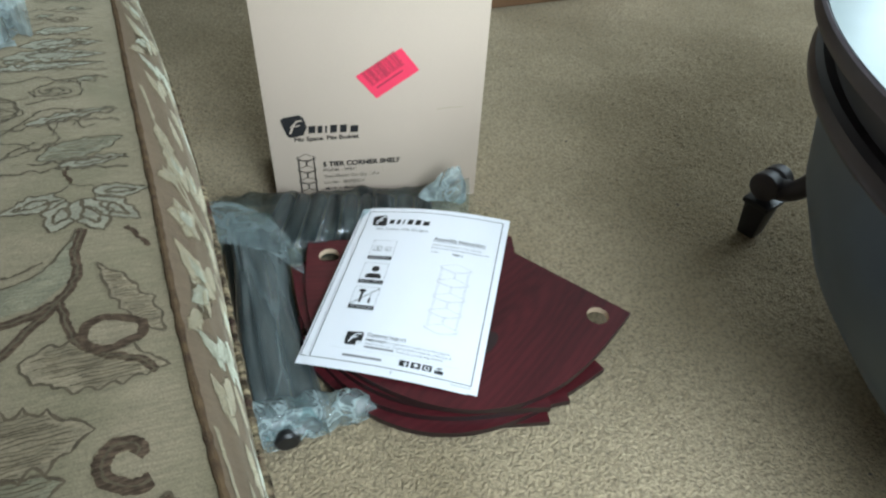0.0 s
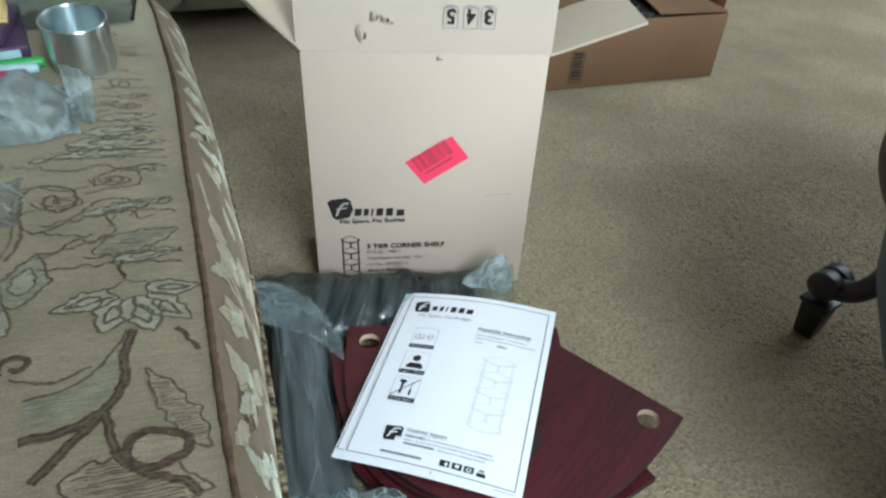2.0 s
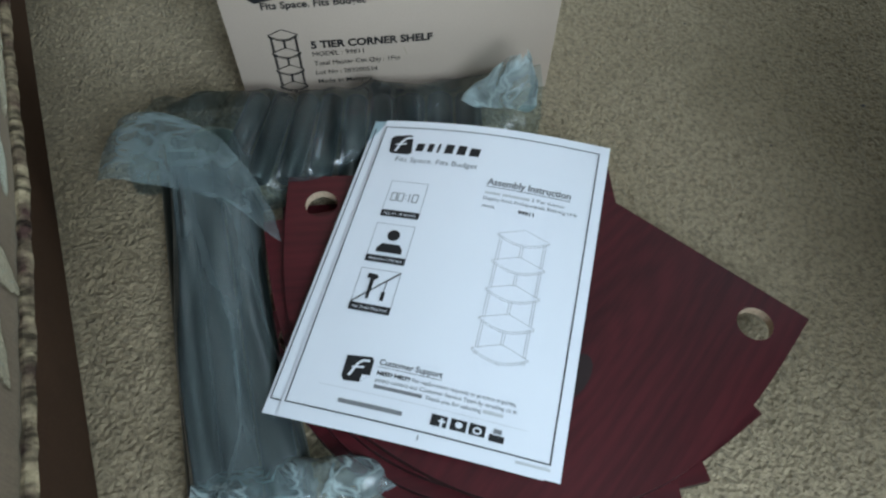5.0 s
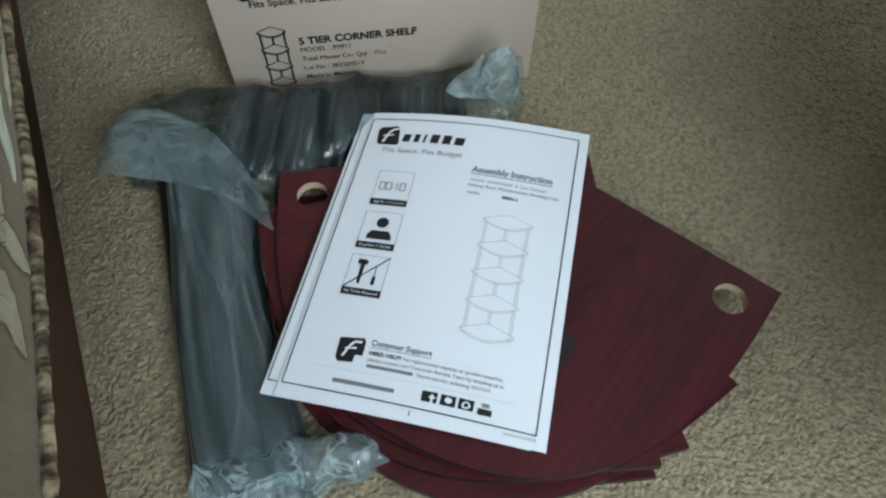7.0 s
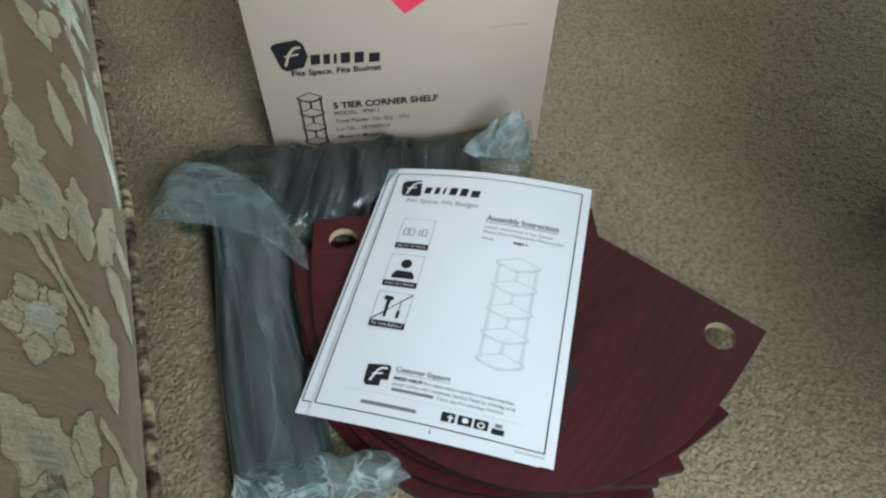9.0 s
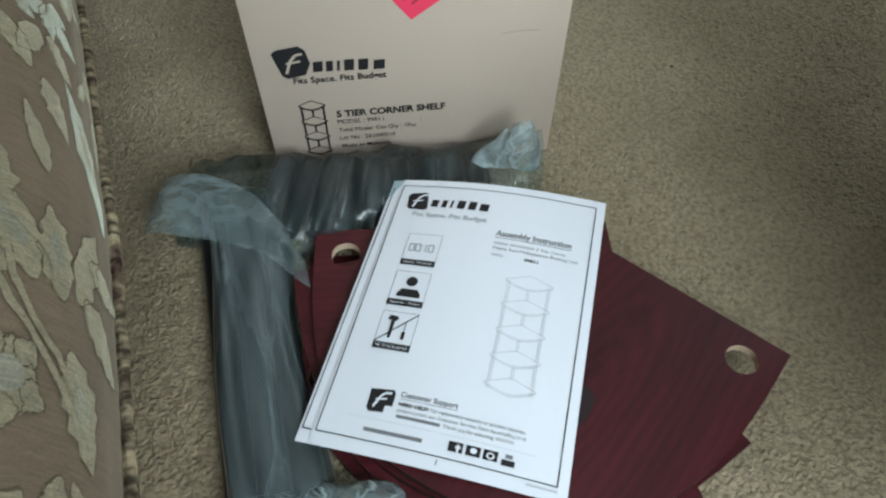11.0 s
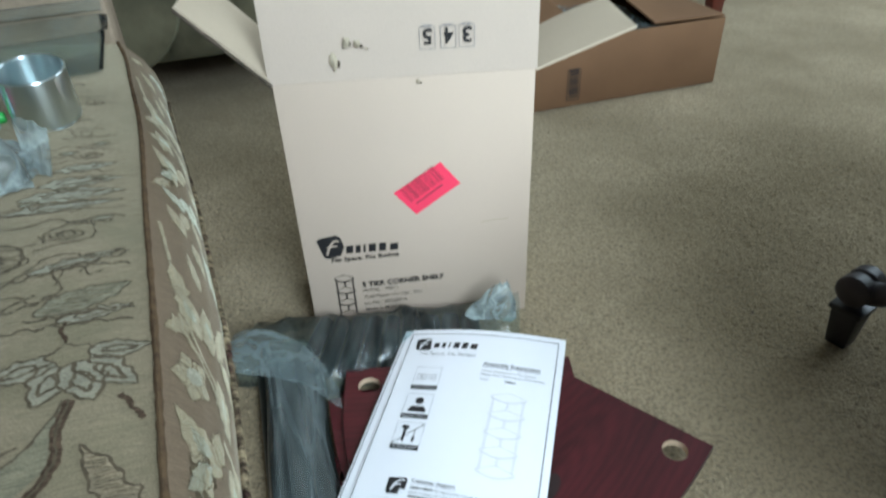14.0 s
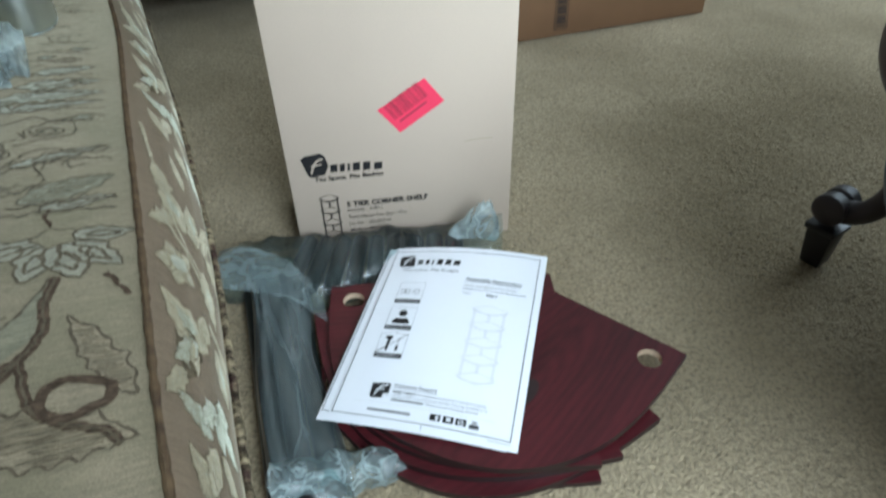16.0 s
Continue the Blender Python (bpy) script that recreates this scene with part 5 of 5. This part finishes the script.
    threads([curl(s + 0.206, w + 0.105, 0.011, 1.05, 2.2, -1)], 0.0046, THREAD_BROWN, T, 0.0012, rng)
    threads([smooth_line(at((0.196, 0.108), (0.190, 0.096), (0.188, 0.082), (0.196, 0.064)))], 0.0020, THREAD_DARK, T, 0.0011, rng)
    # long-looped scrolls
    for cs, cw, r in ((0.428, 0.048, 0.016), (0.395, 0.086, 0.018), (0.582, 0.030, 0.013), (0.560, 0.080, 0.016)):
        for k in (1.0, 0.62):
            threads([[(s + cs + 0.75 * (q[0] - 0), w + cw + 1.25 * q[1]) for q in curl(0, 0, r * k, 1.25, 0.4 + k, 1)]], 0.0017, THREAD_DARK, T, 0.0009, rng)
        threads([smooth_line(at((cs - 0.010, cw + 0.020), (cs - 0.016, cw + 0.040), (cs - 0.004, cw + 0.058)))], 0.0017, THREAD_DARK, T, 0.0009, rng)
    # pale spray with dark slits
    for base, tip, wd in (((0.474, 0.098), (0.484, 0.003), 0.009), ((0.497, 0.088), (0.503, 0.001), 0.014), ((0.520, 0.074), (0.530, 0.002), 0.012), ((0.548, 0.062), (0.562, 0.006), 0.010), ((0.372, 0.072), (0.394, 0.004), 0.008), ((0.306, 0.050), (0.318, 0.002), 0.008)):
        lf(base, tip, wd, THREAD_BLUE, 5, False)
        threads([shut(shrunk(leaf_loop(*at(base), *at(tip), wd, 5, 0, 0.3), 0.55))], 0.0014, THREAD_DARK, T, 0.0012, rng)
    for k in range(9):
        cs, cw = 0.44 + 0.02 * k, 0.012 + 0.029 * (k * 7 % 4)
        threads([scallops(*at((cs, cw + 0.030), (cs + rng.uniform(-0.012, 0.012), cw)), 6, 0.006, rng)], 0.0014, THREAD_DARK, T, 0.0011, rng)
        lf((cs + 0.008, cw + 0.016), (cs + 0.012, cw), 0.005, THREAD_SAGE, 3, False)
    for a, b in (((0.482, 0.060), (0.483, 0.012)), ((0.503, 0.038), (0.501, 0.010)), ((0.524, 0.030), (0.526, 0.016))):
        threads([smooth_line(at(a, ((a[0] + b[0]) / 2 + 0.002, (a[1] + b[1]) / 2), b))], 0.0026, THREAD_DARK, T, 0.0013, rng)
    for a, b, n, amp in (((0.470, 0.100), (0.466, 0.002), 12, 0.004), ((0.545, 0.090), (0.540, 0.010), 10, 0.006), ((0.600, 0.070), (0.606, 0.002), 8, 0.006)):
        threads([scallops(*at(a, b), n, amp, rng)], 0.0015, THREAD_DARK, T, 0.0010, rng)


def seat_pattern():
    rng = random.Random(21)
    for s, w in ((0.0, 0.0), (0.33, 0.135), (-0.34, 0.135), (0.0, 0.27), (0.33, 0.40)):
        growth(s, w, rng)
    # scrolls and cloud edges towards the arm
    for k in range(8):
        s, w = 0.625 + 0.026 * k, 0.004 + 0.012 * (k * 5 % 4)
        threads([scallops((s, w + 0.052), (s + rng.uniform(-0.01, 0.01), w), 7, 0.006, rng)], 0.0019, THREAD_DARK, on_top, 0.0010, rng)
    for s, w, r in ((0.640, 0.036, 0.013), (0.735, 0.024, 0.012), (0.800, 0.046, 0.013)):
        threads([curl(s, w, r, 1.3, 0.6, 1)], 0.0018, THREAD_DARK, on_top, 0.0011, rng)


def front_pattern():
    """Cream scrolling blooms on the brown satin of the seat front."""
    rng = random.Random(33)
    F = on_front

    def lf(base, tip, width, fill, lobes=4, bend=0.0, inner=None, lift=0.0004):
        lp = [(q[0], min(0.363, max(0.193, q[1]))) for q in leaf_loop(base, tip, width, lobes, bend, 0.20)]
        woven("leaf_motif", [lp], fill, F, lift)
        threads([shut(lp)], 0.0007, THREAD_MID, F, lift + 0.0003, rng)
        if inner:
            woven("leaf_motif", [shrunk(lp, 0.42)], inner, F, lift + 0.0004)
        n = len(lp) // 2
        threads([[(lp[k][0] * 0.3 + lp[-k][0] * 0.7, lp[k][1] * 0.3 + lp[-k][1] * 0.7), (lp[k + 4][0] * 0.6 + lp[-k - 4][0] * 0.4, lp[k + 4][1] * 0.6 + lp[-k - 4][1] * 0.4)] for k in range(4, n - 6, 7)], 0.0007, THREAD_SAGE, F, lift + 0.0006, rng)
    for p in (-0.80, -0.40, 0.0, 0.40, 0.80):
        if p - 0.1 > S1 - 0.3 or p + 0.5 < S0 + 0.35:
            continue

        def at(*pts):
            return [(p + a, b) for a, b in pts]

        def add(base, tip, *rest, **more):
            (b0,), (t0,) = at(base), at(tip)
            lf(b0, t0, *rest, **more)
        # five-lobed flower with a pale blue heart
        for k in range(5):
            a = 2 * math.pi * k / 5 + 0.5
            add((0.250, 0.328), (0.250 + 0.024 * math.cos(a), 0.328 + 0.026 * math.sin(a)), 0.0115, BAND_CREAM, 2, lift=0.0004 + 0.00004 * k)
        woven("petal_motif", [oval(p + 0.250, 0.328, 0.008, 0.009, 14)], THREAD_BLUE, F, 0.0014)
        # hanging leaf, paisley and curl
        add((0.272, 0.285), (0.220, 0.262), 0.018, BAND_CREAM, 5, inner=THREAD_SAGE)
        add((0.180, 0.292), (0.214, 0.352), 0.019, BAND_CREAM, 4, bend=0.008, inner=THREAD_SAGE)
        add((0.186, 0.300), (0.216, 0.292), 0.014, BAND_CREAM, 3)
        threads([smooth_line(at((0.212, 0.285), (0.206, 0.268), (0.198, 0.256), (0.194, 0.240)))], 0.0060, BAND_CREAM, F, 0.0008, rng)
        add((0.196, 0.272), (0.152, 0.252), 0.016, BAND_CREAM, 4, inner=THREAD_SAGE)
        add((0.198, 0.262), (0.168, 0.222), 0.008, BAND_CREAM, 3)
        # brown hatched bloom under the paisley
        add((0.186, 0.318), (0.140, 0.332), 0.018, THREAD_MID, 3)
        add((0.178, 0.312), (0.150, 0.344), 0.010, THREAD_SAGE, 3, lift=0.0009)
        add((0.176, 0.320), (0.146, 0.318), 0.008, BAND_CREAM, 3, lift=0.0009)
        # double stem from the flower to the great bloom
        for d, m in ((0.0, BAND_CREAM), (0.010, BAND_CREAM)):
            threads([smooth_line(at((0.315, 0.340 - d), (0.288, 0.330 - d), (0.262, 0.302 - d), (0.236, 0.278 - d)))], 0.0042, m, F, 0.0011, rng)
        # great bloom: long overlapping petals swept along the band
        for k, (a, b, c, d, wd) in enumerate(((0.300, 0.275, 0.355, 0.250, 0.015), (0.296, 0.290, 0.350, 0.300, 0.016), (0.300, 0.310, 0.352, 0.342, 0.017), (0.312, 0.326, 0.290, 0.356, 0.011), (0.305, 0.268, 0.270, 0.226, 0.013), (0.330, 0.262, 0.318, 0.212, 0.011))):
            add((a, b), (c, d), wd, BAND_CREAM, 4, inner=THREAD_SAGE if k in (1, 2) else None, lift=0.0004 + 0.00005 * k)
        threads([smooth_line(at((0.352, 0.335), (0.330, 0.322), (0.318, 0.300), (0.300, 0.296)))], 0.0050, BAND_CREAM, F, 0.0014, rng)
        # slender leaves beyond it
        add((0.335, 0.330), (0.385, 0.345), 0.012, BAND_CREAM, 3)
        add((0.365, 0.228), (0.470, 0.272), 0.015, THREAD_BLUE, 4, inner=BAND_CREAM)
        add((0.372, 0.300), (0.420, 0.318), 0.010, BAND_CREAM, 3)
        threads([smooth_line(at((0.385, 0.345), (0.415, 0.348), (0.445, 0.352)))], 0.0050, BAND_CREAM, F, 0.0009, rng)
        # pale spray
        for a, b in ((0.505, 0.250), (0.500, 0.285), (0.512, 0.318), (0.535, 0.262)):
            add((0.535, 0.292), (a, b), 0.011, THREAD_BLUE, 3)
        for b, e, wd, m in (((0.420, 0.222), (0.500, 0.214), 0.009, BAND_CREAM), ((0.452, 0.300), (0.408, 0.276), 0.012, BAND_CREAM), ((0.452, 0.310), (0.492, 0.340), 0.012, BAND_CREAM), ((0.470, 0.252), (0.498, 0.232), 0.008, BAND_CREAM),
                            ((0.548, 0.330), (0.520, 0.356), 0.009, BAND_CREAM), ((0.100, 0.300), (0.062, 0.322), 0.013, BAND_CREAM), ((0.100, 0.292), (0.070, 0.262), 0.011, BAND_CREAM), ((0.106, 0.304), (0.126, 0.345), 0.010, THREAD_SAGE)):
            add(b, e, wd, m, 4)
        add((0.120, 0.228), (0.075, 0.215), 0.010, BAND_CREAM, 3)


seat_pattern()
front_pattern()


# ---- more on the seat ----
def clamshell():
    cl = thing("plastic_container", on_seat(0.865, 0.10, 0.001, 0), "empty clear plastic clamshell container leaning open on the arm", "container")

    def tray(u, v):
        a = 2 * math.pi * u
        c, s = math.cos(a), math.sin(a)
        r = 1 / max(abs(c) ** 8 + abs(s) ** 8, 1e-6) ** 0.125
        k = 0.86 + 0.14 * min(1, v * 1.5)
        h = 0.05 * min(1, v * 1.25)
        k = k if v < 0.85 else 1.06
        return (0.048 * r * c * k, 0.10 * r * s * k, h)
    part("tray", surface(tray, 48, 10, True, thick=0.0006), CLEAR, cl)
    part("tray_floor", surface(lambda u, v: ((u - 0.5) * 0.078, (v - 0.5) * 0.165, 0.0015 + 0.001 * math.sin(18 * v)), 6, 20), CLEAR, cl)

    def lid(u, v):
        x, y = u * 2 - 1, v * 2 - 1
        edge = max(abs(x), abs(y))
        d = 0.010 * min(1, (1 - edge) * 7)
        return (0.052 + 0.016 * u - d * 0.9, 0.10 * y, 0.052 + 0.014 * u + d * 0.25)
    part("lid", surface(lid, 18, 36, thick=0.0006), CLEAR, cl, "raised clear lid")


clamshell()


def slab(name, m, x, y, z, material, label, category, bevel=0.0015):
    ob = thing(name, m, label, category)
    part("body", block(-x / 2, x / 2, -y / 2, y / 2, 0, z, bevel), material, ob)
    return ob


case = slab("game_case", on_seat(0.770, 0.205, 0.0, 8), 0.115, 0.14, 0.015, PURPLE, "dark purple plastic case lying on the sofa", "case")
part("cover_strip", block(-0.0585, -0.0578, -0.06, 0.06, 0.003, 0.012), AQUA, case, "pale printed spine")
case2 = slab("game_case", on_seat(0.785, 0.212, 0.0152, -4), 0.115, 0.13, 0.014, PURPLE, "dark purple plastic case on top of another", "case")
part("cover_strip", block(-0.0585, -0.0578, -0.055, 0.055, 0.003, 0.011), WHITE_WOOD, case2, "white printed spine")
pack = thing("card_stack", on_seat(0.790, 0.195, 0.0295, 5), "thick stack of cream yellow cards", "cards")
for k in range(7):
    part("card", block(-0.03, 0.03, -0.045, 0.045, 0.005 * k, 0.005 * k + 0.0042, 0.0006), YELLOW, pack).rotation_euler.z = 0.03 * math.sin(k * 2.1)
for name, s, w, turn, m, ln, r, label in (("marker", 0.700, 0.113, 4, GREEN, 0.13, 0.0065, "green felt marker lying on the sofa"), ("wrapped_stick", 0.683, 0.118, -2, AQUA, 0.12, 0.0062, "pale blue patterned wrapped stick"),
                                          ("marker", 0.664, 0.128, 2, RED, 0.13, 0.0065, "crimson felt marker lying on the sofa"), ("wrapped_stick", 0.647, 0.140, 1, AQUA, 0.12, 0.006, "pale aqua wrapped stick")):
    mk = thing(name, on_seat(s, w, r, turn) @ pose(0, 0, 0, -90, 0, 0), label, name.split("_")[-1], "sticks and markers on the sofa")
    part("barrel", lathe([(0.0005, 0.0), (r * 0.8, 0.0), (r, 0.003), (r, ln * 0.68), (r * 0.97, ln * 0.685)], 16), m, mk)
    part("cap", lathe([(r * 1.04, ln * 0.69), (r * 1.06, ln * 0.70), (r * 1.0, ln * 0.96), (r * 0.6, ln), (0.0005, ln)], 16), m, mk)


def soft_bag(name, m, sx, sy, h, material, label, seed, tail=0.0):
    ob = thing(name, m, label, "bag")

    def fn(u, v):
        x, y = u * 2 - 1, v * 2 - 1
        p = Vector((x * 1.3, y * 1.3, seed))
        r = max(0.0, 1 - (abs(x) ** 2.6 + abs(y) ** 2.6))
        z = h * r ** 0.5 * (0.75 + 0.5 * noise.noise(p)) + 0.0035 * abs(noise.noise(p * 3.1)) + 0.0012
        return (sx * x * (1 + 0.12 * noise.noise(p * 0.7)) + 0.006 * noise.noise(p * 2.7), sy * y * (1 + 0.15 * noise.noise(p * 0.8 + Vector((3, 1, 0)))) + 0.006 * noise.noise(p * 2.5), max(z, 0.001))
    part("film", surface(fn, 64, 64), material, ob)
    if tail:
        part("tail", surface(lambda u, v: (0.040 - 0.070 * v + 0.004 * math.sin(5 * u), -sy * 0.80 - tail * (0.20 + 0.75 * u * (1 - 0.3 * v)), 0.003 + 0.036 * (1 - v) ** 1.3 * (1 - 0.5 * u) + 0.006 * noise.noise(Vector((u * 4, v * 3, 7)))), 16, 20), material, ob, "limp tail of film")
    return ob


soft_bag("plastic_bag", on_seat(0.552, 0.138, 0, 8), 0.050, 0.062, 0.052, MILKY_FILM, "crumpled white translucent plastic bag on the sofa", 2.0, 0.035)
soft_bag("plastic_packet", on_seat(0.400, 0.160, 0, 0), 0.035, 0.045, 0.012, CLEAR, "flat clear plastic packet on the sofa", 5.0)


# ---- lint on the carpet ----
rng = random.Random(11)
bm = bmesh.new()
for k in range(26):
    x, y = (-0.484, 1.371) if k == 0 else (rng.uniform(-0.45, 0.9), rng.uniform(0.3, 1.6))
    r = bmesh.ops.create_icosphere(bm, subdivisions=1, radius=rng.uniform(0.0009, 0.0022))
    for v in r["verts"]:
        v.co = Vector((v.co.x * 1.6 + x, v.co.y + y, v.co.z * 0.6 + 0.0025))
tagged(part("lint", bm, TABLEWOOD), "scattered dark crumbs and lint on the carpet", "lint", kind="stuff")
